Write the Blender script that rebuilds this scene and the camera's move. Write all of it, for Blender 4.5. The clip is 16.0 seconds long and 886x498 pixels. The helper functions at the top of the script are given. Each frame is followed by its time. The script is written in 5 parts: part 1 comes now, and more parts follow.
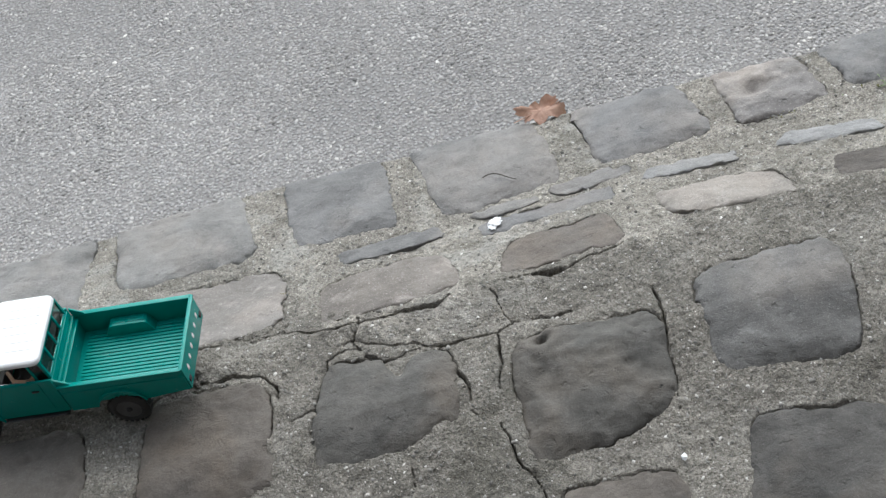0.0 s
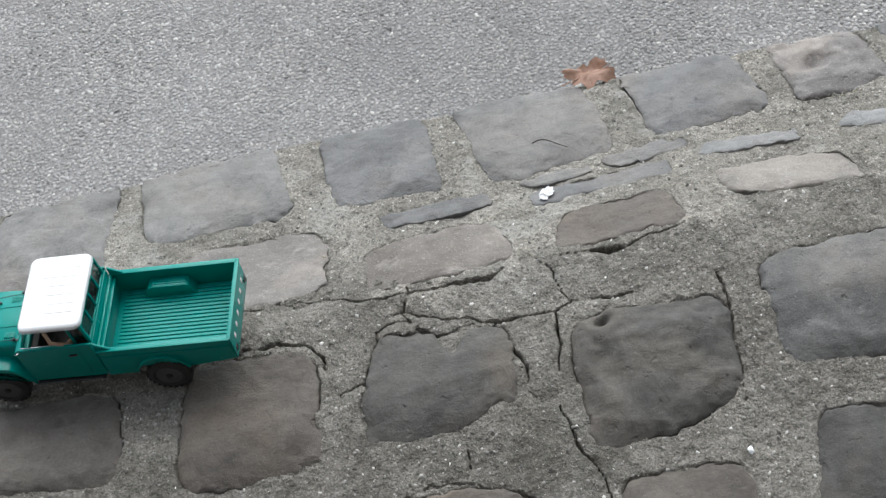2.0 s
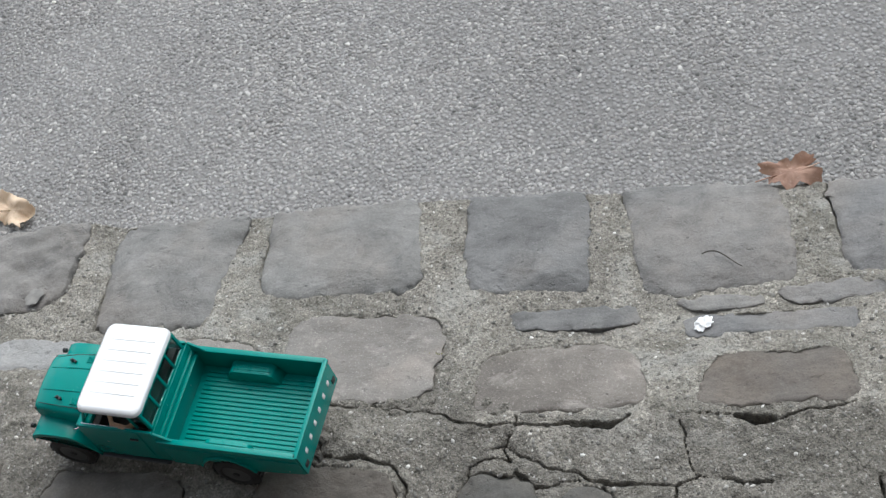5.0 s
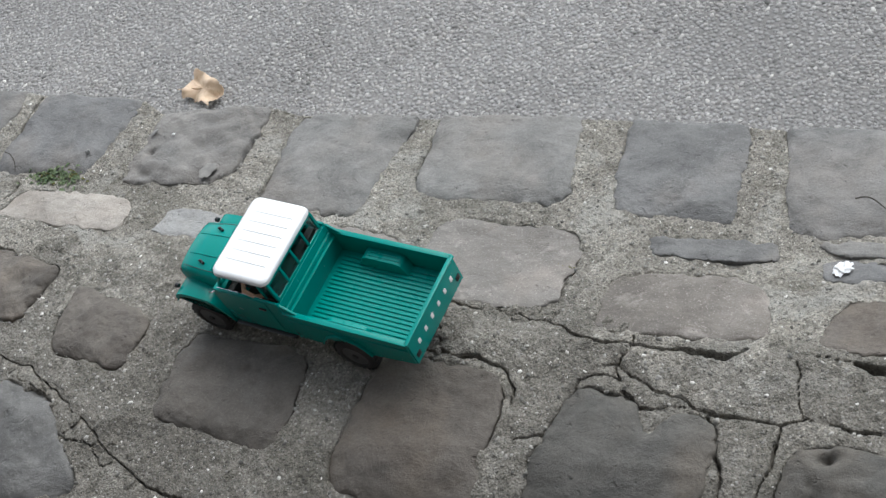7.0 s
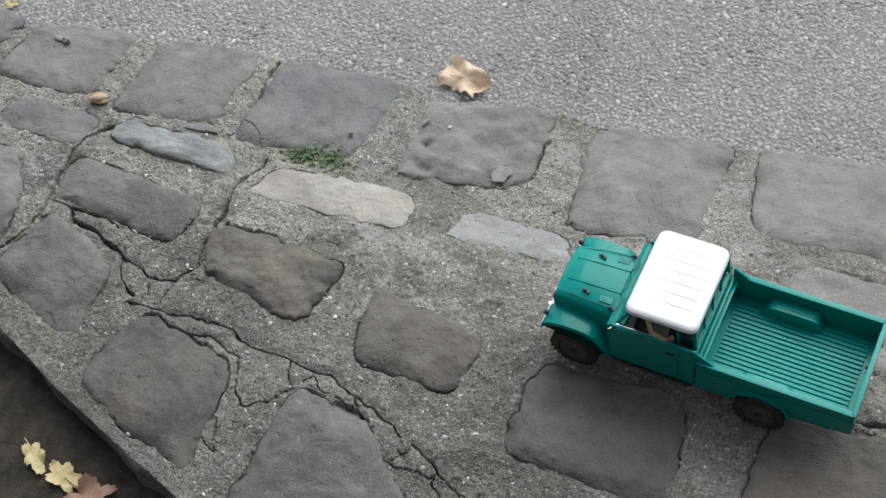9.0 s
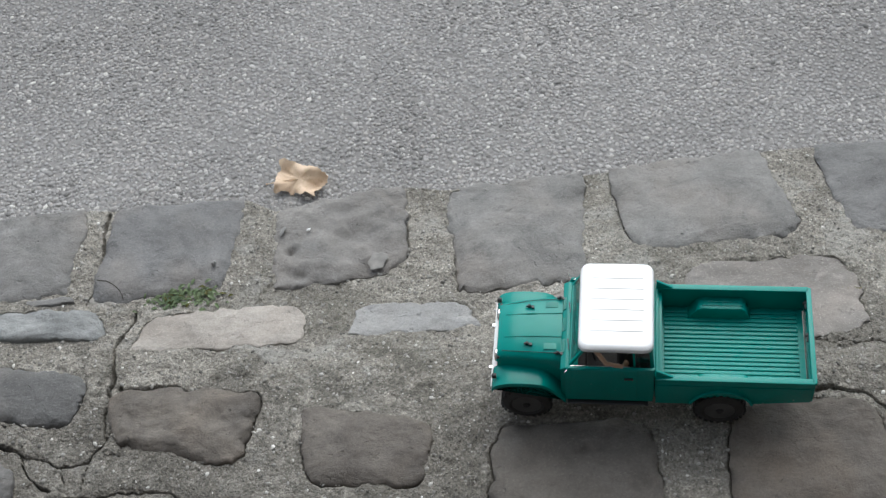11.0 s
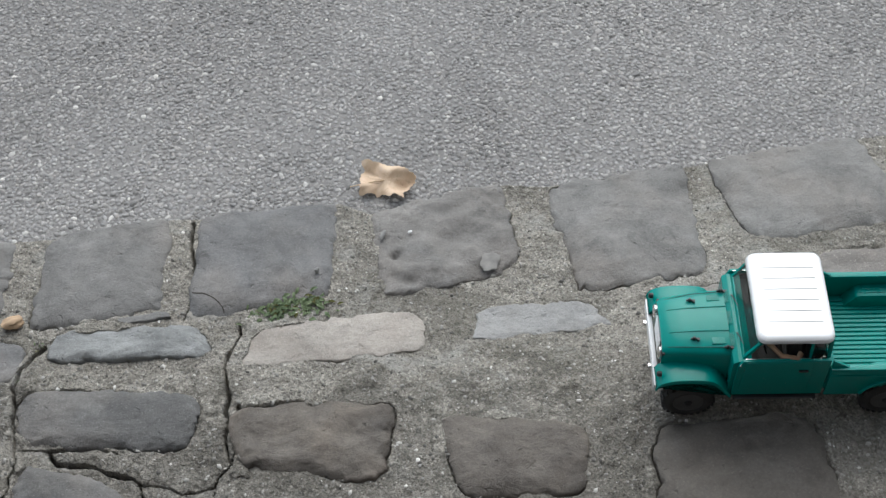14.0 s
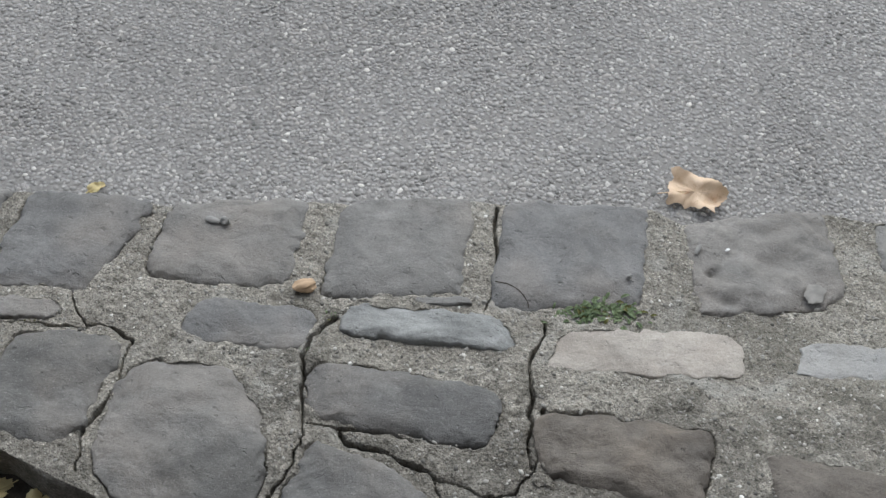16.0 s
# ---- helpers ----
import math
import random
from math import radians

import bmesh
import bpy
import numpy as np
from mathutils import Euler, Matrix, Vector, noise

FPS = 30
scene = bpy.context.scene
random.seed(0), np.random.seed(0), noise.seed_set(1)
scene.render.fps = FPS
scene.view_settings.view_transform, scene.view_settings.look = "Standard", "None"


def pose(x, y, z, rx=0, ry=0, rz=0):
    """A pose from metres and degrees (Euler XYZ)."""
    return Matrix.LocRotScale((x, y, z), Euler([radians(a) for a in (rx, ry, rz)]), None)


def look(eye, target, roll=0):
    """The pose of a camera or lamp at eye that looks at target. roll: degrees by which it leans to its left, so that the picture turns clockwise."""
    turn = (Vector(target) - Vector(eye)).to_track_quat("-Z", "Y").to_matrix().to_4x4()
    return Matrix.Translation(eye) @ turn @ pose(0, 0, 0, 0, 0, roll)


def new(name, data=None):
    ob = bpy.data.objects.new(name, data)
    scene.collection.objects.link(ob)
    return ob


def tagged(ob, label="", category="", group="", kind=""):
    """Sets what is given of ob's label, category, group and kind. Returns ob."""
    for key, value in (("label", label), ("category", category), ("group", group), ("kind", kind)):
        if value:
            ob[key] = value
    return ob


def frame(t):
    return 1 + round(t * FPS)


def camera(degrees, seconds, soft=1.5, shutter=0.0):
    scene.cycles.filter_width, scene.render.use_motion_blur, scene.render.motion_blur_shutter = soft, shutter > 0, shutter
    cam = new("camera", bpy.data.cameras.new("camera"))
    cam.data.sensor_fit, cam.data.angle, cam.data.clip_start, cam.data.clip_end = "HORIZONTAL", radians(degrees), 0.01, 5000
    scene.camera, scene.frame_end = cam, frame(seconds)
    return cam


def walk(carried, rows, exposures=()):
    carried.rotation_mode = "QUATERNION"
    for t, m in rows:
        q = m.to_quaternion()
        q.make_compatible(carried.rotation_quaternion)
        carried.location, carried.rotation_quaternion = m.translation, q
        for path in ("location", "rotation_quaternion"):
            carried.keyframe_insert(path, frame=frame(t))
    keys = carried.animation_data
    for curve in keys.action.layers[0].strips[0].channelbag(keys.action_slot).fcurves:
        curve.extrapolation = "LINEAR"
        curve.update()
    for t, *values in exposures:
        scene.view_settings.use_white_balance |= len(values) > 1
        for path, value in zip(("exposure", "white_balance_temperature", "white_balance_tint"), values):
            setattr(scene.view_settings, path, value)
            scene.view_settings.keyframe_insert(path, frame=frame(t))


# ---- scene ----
from mathutils.bvhtree import BVHTree

cam = camera(34.4, 16.0, soft=1.4)

# Seconds, eye, a point one metre ahead, roll.
PATH = [
    (0, (0.1449, -1.8448, 1.7670), (0.0933, -1.1692, 1.0315), -19.78),
    (0.5, (0.0922, -1.7979, 1.7762), (0.0774, -1.1456, 1.0184), -16.86),
    (1, (0.0767, -1.7642, 1.7787), (0.0620, -1.1231, 1.0114), -17.34),
    (1.5, (0.0395, -1.7404, 1.7824), (0.0187, -1.1092, 1.0071), -17.07),
    (2, (-0.0126, -1.7010, 1.8008), (-0.0339, -1.0784, 1.0185), -15.61),
    (2.5, (0.0350, -1.6788, 1.7900), (-0.0582, -1.0542, 1.0146), -17.89),
    (3, (0.2728, -1.6479, 1.7358), (0.0691, -1.0037, 0.9986), -21.24),
    (3.5, (0.3056, -1.6254, 1.7001), (0.0578, -0.9945, 0.9648), -23.78),
    (4, (0.2102, -1.4502, 1.7283), (0.0119, -0.8521, 0.9518), -20.58),
    (4.2, (0.1532, -1.3813, 1.7348), (-0.0193, -0.8045, 0.9363), -19.87),
    (6.3, (0.4162, -1.2320, 1.6295), (0.0456, -0.7100, 0.8612), -27.66),
    (6.5, (0.4214, -1.2527, 1.6158), (0.0447, -0.7357, 0.8471), -27.22),
    (7, (0.3840, -1.2932, 1.6512), (-0.0187, -0.7935, 0.8843), -29.35),
    (7.5, (0.2798, -1.3003, 1.6678), (-0.1201, -0.8022, 0.8983), -29.75),
    (8, (-0.0535, -1.2766, 1.7191), (-0.3145, -0.7704, 0.8971), -22.33),
    (8.5, (-0.2583, -1.2901, 1.7617), (-0.4551, -0.7814, 0.9235), -13.96),
    (8.7, (-0.3457, -1.3465, 1.7562), (-0.5910, -0.8359, 0.9321), -12.13),
    (10.8, (-0.7732, -1.2633, 1.7789), (-0.7998, -0.7017, 0.9519), -6.43),
    (11, (-0.7685, -1.3577, 1.7767), (-0.7867, -0.7722, 0.9662), -8.95),
    (11.5, (-0.8386, -1.4476, 1.7957), (-0.8153, -0.8339, 1.0065), -9.03),
    (12, (-1.1855, -1.2230, 1.6838), (-1.0319, -0.6415, 0.8849), -2.86),
    (12.5, (-1.2754, -1.1555, 1.6439), (-1.0517, -0.6080, 0.8375), 1.74),
    (13, (-1.2415, -1.1811, 1.6626), (-1.0212, -0.6362, 0.8536), 1.10),
    (13.5, (-1.1690, -1.2314, 1.7021), (-1.0368, -0.6692, 0.8857), -1.17),
    (14, (-1.1521, -1.2689, 1.7144), (-1.0606, -0.6905, 0.9038), -2.16),
    (14.5, (-1.2244, -1.2688, 1.6979), (-1.1639, -0.6800, 0.8919), -0.18),
    (15, (-1.2648, -1.2671, 1.6813), (-1.2256, -0.6730, 0.8779), 0.99),
    (15.5, (-1.3277, -1.2650, 1.6651), (-1.3058, -0.6608, 0.8685), 0.84),
    (16, (-1.4760, -1.1687, 1.5829), (-1.4290, -0.5730, 0.7811), 2.42),
]
walk(cam, [(t, look(eye, target, roll)) for t, eye, target, roll in PATH],
     exposures=[(0.0, 0.84, 6400, 6.3), (2.5, 0.74, 6400, 6.3), (4.2, 0.62, 6400, 6.3), (8.5, 0.6, 6400, 6.3), (11.0, 0.5, 6400, 6.3), (16.0, 0.45, 6400, 6.3)])

# ---- light: an overcast sky over an open street ----
SUN_UP, SUN_TURN = radians(52), radians(12)
world = bpy.data.worlds.new("overcast_sky")
scene.world = world
world.use_nodes = True
wn = world.node_tree.nodes
wl = world.node_tree.links
wn.clear()
sky = wn.new("ShaderNodeTexSky")
sky.sky_type = "NISHITA"
sky.sun_disc = False
sky.sun_elevation, sky.sun_rotation = SUN_UP, SUN_TURN
sky.dust_density, sky.air_density, sky.ozone_density = 1.5, 1.0, 1.0
grey = wn.new("ShaderNodeHueSaturation")
grey.inputs["Saturation"].default_value = 0.5
back = wn.new("ShaderNodeBackground")
back.inputs["Strength"].default_value = 0.18
wout = wn.new("ShaderNodeOutputWorld")
wl.new(sky.outputs[0], grey.inputs["Color"])
wl.new(grey.outputs[0], back.inputs["Color"])
wl.new(back.outputs[0], wout.inputs["Surface"])
sun_data = bpy.data.lights.new("veiled_sun", "SUN")
sun_data.energy, sun_data.angle, sun_data.color = 1.5, radians(60), (1.0, 0.99, 0.98)
sun = new("veiled_sun", sun_data)
sun_way = Vector((math.sin(SUN_TURN) * math.cos(SUN_UP), math.cos(SUN_TURN) * math.cos(SUN_UP), math.sin(SUN_UP)))
sun.matrix_world = look(sun_way * 10, (0, 0, 0))


# ---- materials ----
class Mat:
    """A node material with a principled shader and a few short ways to add to it."""

    def __init__(self, name, colour=(0.5, 0.5, 0.5), rough=0.6, metal=0.0, spec=0.5):
        self.m = bpy.data.materials.new(name)
        self.m.use_nodes = True
        self.n, self.l = self.m.node_tree.nodes, self.m.node_tree.links
        self.b = self.n["Principled BSDF"]
        self.b.inputs["Base Color"].default_value = (*colour, 1)
        self.b.inputs["Roughness"].default_value = rough
        self.b.inputs["Metallic"].default_value = metal
        self.b.inputs["Specular IOR Level"].default_value = spec
        self.at = self.n.new("ShaderNodeTexCoord").outputs["Object"]
        self.height = None

    def noise(self, scale, detail=4.0, rough=0.6, warp=0.0):
        k = self.n.new("ShaderNodeTexNoise")
        k.inputs["Scale"].default_value, k.inputs["Detail"].default_value = scale, detail
        k.inputs["Roughness"].default_value, k.inputs["Distortion"].default_value = rough, warp
        self.l.new(self.at, k.inputs["Vector"])
        return k.outputs["Fac"]

    def cells(self, scale, out="Distance", feature="F1"):
        k = self.n.new("ShaderNodeTexVoronoi")
        k.feature = feature
        k.inputs["Scale"].default_value = scale
        self.l.new(self.at, k.inputs["Vector"])
        return k.outputs[out]

    def ramp(self, fac, *stops):
        k = self.n.new("ShaderNodeValToRGB")
        e = k.color_ramp.elements
        while len(e) < len(stops):
            e.new(0.5)
        for el, (p, c) in zip(e, stops):
            el.position = p
            el.color = (*c, 1) if isinstance(c, tuple) else (c, c, c, 1)
        self.l.new(fac, k.inputs[0])
        return k.outputs[0]

    def mix(self, fac, a, b, how="MIX"):
        k = self.n.new("ShaderNodeMix")
        k.data_type, k.blend_type = "RGBA", how
        for slot, v in ((0, fac), (6, a), (7, b)):
            socket = k.inputs[slot]
            if isinstance(v, (int, float)):
                socket.default_value = v if slot == 0 else (v, v, v, 1)
            elif isinstance(v, tuple):
                socket.default_value = (*v, 1)
            else:
                self.l.new(v, socket)
        return k.outputs[2]

    def random(self, island=False):
        if island:
            return self.n.new("ShaderNodeNewGeometry").outputs["Random Per Island"]
        return self.n.new("ShaderNodeObjectInfo").outputs["Random"]

    def colour(self, c):
        self.l.new(c, self.b.inputs["Base Color"])
        return self

    def rough(self, c):
        self.l.new(c, self.b.inputs["Roughness"])
        return self

    def bump(self, h, strength=0.5, distance=0.002):
        k = self.n.new("ShaderNodeBump")
        k.inputs["Strength"].default_value, k.inputs["Distance"].default_value = strength, distance
        self.l.new(h, k.inputs["Height"])
        if self.height is not None:
            self.l.new(self.height, k.inputs["Normal"])
        self.height = k.outputs[0]
        self.l.new(self.height, self.b.inputs["Normal"])
        return self


def stone_material(name, dark, light, stain):
    """Worn sett stone: cloudy greys, a rusty or sandy stain, pits and a fine grain."""
    s = Mat(name, rough=0.7, spec=0.3)
    stretch = s.n.new("ShaderNodeMapping")
    stretch.inputs["Scale"].default_value, stretch.inputs["Rotation"].default_value = (1.0, 1.9, 1.3), (0, 0, 0.3)
    s.l.new(s.at, stretch.inputs["Vector"])
    plain, s.at = s.at, stretch.outputs[0]
    streak, fine_streak = s.noise(11, 7, 0.68, 0.5), s.noise(34, 5, 0.7, 0.3)
    s.at = plain
    cloud = s.ramp(s.noise(9, 6, 0.62, 0.4), (0.33, dark), (0.68, light))
    own = s.ramp(s.random(), (0.0, (0.82, 0.83, 0.85)), (0.5, (1.0, 0.99, 0.97)), (1.0, (1.12, 1.11, 1.08)))
    c = s.mix(1.0, cloud, own, "MULTIPLY")
    c = s.mix(1.0, c, s.n.new("ShaderNodeObjectInfo").outputs["Color"], "MULTIPLY")
    c = s.mix(s.ramp(s.noise(5.5, 3, 0.55), (0.5, 0.0), (0.7, 0.7)), c, stain)
    c = s.mix(s.ramp(s.noise(13, 5, 0.7, 0.6), (0.54, 0.0), (0.7, 0.55)), c, tuple(v * 0.66 for v in dark))
    c = s.mix(s.ramp(s.noise(21, 5, 0.7, 0.4), (0.56, 0.0), (0.72, 0.45)), c, tuple(min(1.0, v * 1.2) for v in light))
    c = s.mix(s.ramp(s.noise(260, 3, 0.7), (0.3, 0.3), (0.62, 0.0)), c, tuple(v * 0.55 for v in dark))
    c = s.mix(1.0, c, s.ramp(streak, (0.3, 0.92), (0.5, 1.02), (0.72, 1.14)), "MULTIPLY")
    c = s.mix(1.0, c, s.ramp(fine_streak, (0.3, 0.96), (0.7, 1.05)), "MULTIPLY")
    pock = s.ramp(s.noise(85, 4, 0.7), (0.25, 0.0), (0.33, 1.0))
    c = s.mix(pock, tuple(v * 0.8 for v in dark), c)
    c = s.mix(s.ramp(s.noise(330, 4, 0.75), (0.56, 0.0), (0.7, 0.5)), c, tuple(min(1.0, v * 1.35) for v in light))
    s.colour(c)
    s.rough(s.ramp(s.noise(30, 4, 0.6), (0.3, 0.6), (0.7, 0.84)))
    s.bump(s.noise(16, 7, 0.66, 0.5), 0.5, 0.01)
    s.bump(streak, 0.45, 0.006)
    s.bump(fine_streak, 0.3, 0.0016)
    s.bump(pock, 0.8, 0.0028)
    s.bump(s.noise(130, 6, 0.78), 0.65, 0.0022)
    s.bump(s.ramp(s.noise(70, 3, 0.6), (0.27, 0.0), (0.36, 1.0)), 0.6, 0.0028)
    s.bump(s.ramp(s.cells(150), (0.0, 0.0), (0.22, 1.0)), 0.4, 0.0013)
    s.bump(s.noise(480, 3, 0.75), 0.5, 0.0007)
    return s.m


STONE = {
    "grey": stone_material("grey_basalt", (0.125, 0.1225, 0.119), (0.218, 0.213, 0.206), (0.222, 0.2, 0.178)),
    "brown": stone_material("brown_grey_sandstone", (0.0765, 0.0675, 0.06), (0.146, 0.1295, 0.113), (0.165, 0.131, 0.1)),
    "pale": stone_material("pale_warm_sandstone", (0.25, 0.228, 0.205), (0.4, 0.37, 0.338), (0.33, 0.285, 0.245)),
    "blue": stone_material("blue_grey_slate", (0.16, 0.16, 0.16), (0.272, 0.271, 0.269), (0.235, 0.224, 0.207)),
    "dark": stone_material("dark_basalt", (0.0585, 0.0563, 0.0522), (0.116, 0.1105, 0.1015), (0.135, 0.115, 0.094)),
}


def mortar_material(name, gain, smear):
    s = Mat(name, rough=0.85, spec=0.25)
    c = s.ramp(s.noise(7, 6, 0.65, 0.3), (0.3, (0.164, 0.153, 0.136)), (0.7, (0.32, 0.3, 0.268)))
    c = s.mix(s.ramp(s.noise(60, 4, 0.7), (0.33, 0.5), (0.56, 0.0)), c, (0.095, 0.088, 0.074))
    c = s.mix(s.ramp(s.noise(22, 4, 0.65, 0.8), (0.55, 0.0), (0.72, 0.55)), c, (0.36, 0.345, 0.31))
    grit = s.ramp(s.cells(170, "Color"), (0.0, 0.35), (0.8, 1.3), (1.0, 2.0))
    near = s.ramp(s.cells(170), (0.25, 0.75), (0.5, 0.0))
    c = s.mix(near, c, s.mix(1.0, c, grit, "MULTIPLY"))
    sand = s.ramp(s.cells(420, "Color"), (0.0, 0.45), (0.45, 0.9), (0.85, 1.25), (1.0, 2.0))
    c = s.mix(0.75, c, s.mix(1.0, c, sand, "MULTIPLY"))
    speck = s.mix(1.0, s.ramp(s.cells(95), (0.09, 0.8), (0.16, 0.0)), s.ramp(s.noise(26, 3, 0.6), (0.45, 0.0), (0.6, 1.0)), "MULTIPLY")
    c = s.mix(speck, c, (0.58, 0.56, 0.52))
    c = s.mix(s.ramp(s.noise(4.5, 5, 0.68), (0.52, 0.0), (0.7, 0.6)), c, (0.098, 0.093, 0.077))
    # thin smooth smears of newer cement
    c = s.mix(s.ramp(s.noise(8, 5, 0.7, 0.7), (0.54, 0.0), (0.66, smear)), c, (0.3, 0.293, 0.275))
    s.colour(s.mix(1.0, c, (gain, gain * 0.992, gain * 0.965), "MULTIPLY"))
    s.bump(s.noise(50, 6, 0.72), 0.6, 0.006)
    s.bump(s.ramp(s.cells(130), (0.15, 1.0), (0.55, 0.0)), 0.5, 0.0024)
    s.bump(s.ramp(s.cells(330), (0.1, 1.0), (0.6, 0.0)), 0.7, 0.0022)
    s.bump(s.noise(260, 5, 0.8), 0.9, 0.0026)
    return s.m


def asphalt_material():
    s = Mat("worn_asphalt_binder", rough=0.85, spec=0.3)
    c = s.ramp(s.noise(140, 4, 0.7), (0.3, (0.165, 0.159, 0.152)), (0.7, (0.262, 0.252, 0.241)))
    c = s.mix(s.ramp(s.cells(125), (0.32, 0.8), (0.52, 0.0)), c,
              s.ramp(s.cells(125, "Color"), (0.0, (0.2, 0.195, 0.19)), (1.0, (0.4, 0.388, 0.375))))
    c = s.mix(1.0, c, s.ramp(s.noise(1.7, 4, 0.6), (0.3, 0.85), (0.7, 1.12)), "MULTIPLY")
    s.colour(c)
    s.bump(s.ramp(s.cells(125), (0.2, 1.0), (0.6, 0.0)), 0.7, 0.004)
    s.bump(s.noise(400, 4, 0.7), 0.5, 0.001)
    return s.m


def chipping_material():
    s = Mat("grey_road_chippings", rough=0.85, spec=0.2)
    c = s.ramp(s.random(island=True), (0.0, (0.14, 0.138, 0.135)), (0.12, (0.235, 0.228, 0.222)), (0.42, (0.262, 0.26, 0.257)),
               (0.62, (0.3, 0.288, 0.276)), (0.85, (0.34, 0.333, 0.324)), (0.985, (0.42, 0.41, 0.395)), (1.0, (0.56, 0.545, 0.52)))
    c = s.mix(1.0, c, s.ramp(s.noise(1.6, 4, 0.6), (0.3, 0.88), (0.7, 1.18)), "MULTIPLY")
    c = s.mix(1.0, c, s.ramp(s.noise(8, 4, 0.6), (0.3, (0.915, 0.91, 0.892)), (0.7, (1.09, 1.07, 1.042))), "MULTIPLY")
    c = s.mix(1.0, c, s.ramp(s.noise(330, 3, 0.7), (0.3, 0.78), (0.7, 1.15)), "MULTIPLY")
    s.colour(c)
    s.bump(s.noise(500, 3, 0.7), 0.4, 0.0008)
    return s.m


def plastic(name, colour, rough, grain=0.12, metal=0.0, coat=0.0, spec=0.5):
    s = Mat(name, colour, rough, metal, spec)
    s.b.inputs["Coat Weight"].default_value = coat
    s.b.inputs["Coat Roughness"].default_value = 0.12
    c = s.ramp(s.noise(45, 4, 0.6), (0.3, tuple(v * (1 - grain) for v in colour)), (0.7, tuple(min(1, v * (1 + grain)) for v in colour)))
    s.colour(c)
    s.rough(s.ramp(s.noise(80, 4, 0.7), (0.3, max(0.02, rough - 0.06)), (0.7, rough + 0.08)))
    s.bump(s.noise(700, 2, 0.6), 0.12, 0.0004)
    return s.m


def leaf_material(name, pale, deep, vein):
    s = Mat(name, rough=0.6, spec=0.3)
    c = s.ramp(s.noise(60, 5, 0.65), (0.3, deep), (0.7, pale))
    c = s.mix(s.ramp(s.noise(180, 3, 0.7), (0.58, 0.0), (0.7, 0.6)), c, vein)
    s.colour(c)
    s.b.inputs["Subsurface Weight"].default_value = 0.05
    s.bump(s.noise(120, 4, 0.7), 0.5, 0.001)
    return s.m


def soil_material():
    s = Mat("dark_damp_soil", rough=0.9, spec=0.2)
    s.colour(s.ramp(s.noise(35, 6, 0.7), (0.3, (0.02, 0.017, 0.014)), (0.7, (0.075, 0.062, 0.048))))
    s.bump(s.noise(60, 5, 0.75), 0.8, 0.01)
    return s.m


# One mortar at two gains: the step holds both dirt and falling light.
MORTAR, CONCRETE, ASPHALT, CHIPS, SOIL = mortar_material("dirty_dimmed_mortar", 0.92, 0.3), mortar_material("pale_lit_joint_concrete", 1.25, 0.65), asphalt_material(), chipping_material(), soil_material()
GREEN = plastic("glossy_green_paint", (0.0, 0.222, 0.19), 0.2, 0.04, spec=0.27)
# Satin copy of the body green, lightened for the light falling on the bed.
LIT_BED_GREEN = plastic("satin_green_lit_bed_paint", (0.0, 0.245, 0.21), 0.3, 0.05, spec=0.26)
WHITE = plastic("white_roof_paint", (0.82, 0.82, 0.82), 0.34, 0.01, coat=0.3)
BLACK = plastic("black_moulded_plastic", (0.012, 0.012, 0.013), 0.45, 0.2)
RUBBER = plastic("dusty_black_rubber", (0.03, 0.029, 0.028), 0.8, 0.3)
RIM = plastic("dark_grey_rim", (0.075, 0.074, 0.074), 0.55, 0.2)
CHROME = plastic("bright_chrome", (0.78, 0.78, 0.78), 0.16, 0.03, metal=1.0)
SILVER = plastic("white_silver_bumper_paint", (0.72, 0.72, 0.72), 0.3, 0.03)
SKIN = plastic("tan_doll_plastic", (0.45, 0.27, 0.17), 0.6, 0.08)
CABIN = plastic("dark_cabin_plastic", (0.02, 0.019, 0.018), 0.6, 0.2)
PAPER = plastic("white_litter_paper", (0.8, 0.8, 0.8), 0.8, 0.05)
CHIP = plastic("pale_grey_stone_chip", (0.21, 0.2, 0.185), 0.8, 0.3)
SHELL = plastic("tan_wood_chip", (0.42, 0.29, 0.18), 0.7, 0.25)
PEBBLE = plastic("small_grey_grit", (0.22, 0.215, 0.205), 0.8, 0.3)
TWIG = plastic("dark_twig_bark", (0.05, 0.042, 0.035), 0.85, 0.3)
WEED = leaf_material("green_weed_leaf", (0.25, 0.31, 0.17), (0.12, 0.18, 0.085), (0.33, 0.36, 0.24))
MOSS = leaf_material("yellow_green_moss", (0.2, 0.19, 0.06), (0.09, 0.1, 0.03), (0.25, 0.2, 0.08))
TAN_LEAF = leaf_material("dry_tan_leaf", (0.66, 0.5, 0.36), (0.56, 0.4, 0.27), (0.42, 0.28, 0.18))
RUST_LEAF = leaf_material("dry_rust_leaf", (0.36, 0.22, 0.16), (0.23, 0.125, 0.088), (0.42, 0.29, 0.22))
YELLOW_LEAF = leaf_material("fallen_yellow_leaf", (0.56, 0.47, 0.25), (0.42, 0.33, 0.16), (0.3, 0.2, 0.09))
# The grey tint of the panes stands in for shade inside the cab.
GLASS = Mat("cab_shade_window_glass", (0.58, 0.63, 0.62), 0.03)
GLASS.b.inputs["Transmission Weight"].default_value = 1.0
GLASS.b.inputs["IOR"].default_value = 1.45
GLASS = GLASS.m


# ---- mesh helpers ----
def link(name, mesh, material, parent=None, label=""):
    if material:
        mesh.materials.append(material)
    ob = new(name, mesh)
    ob.parent = parent
    return tagged(ob, label)


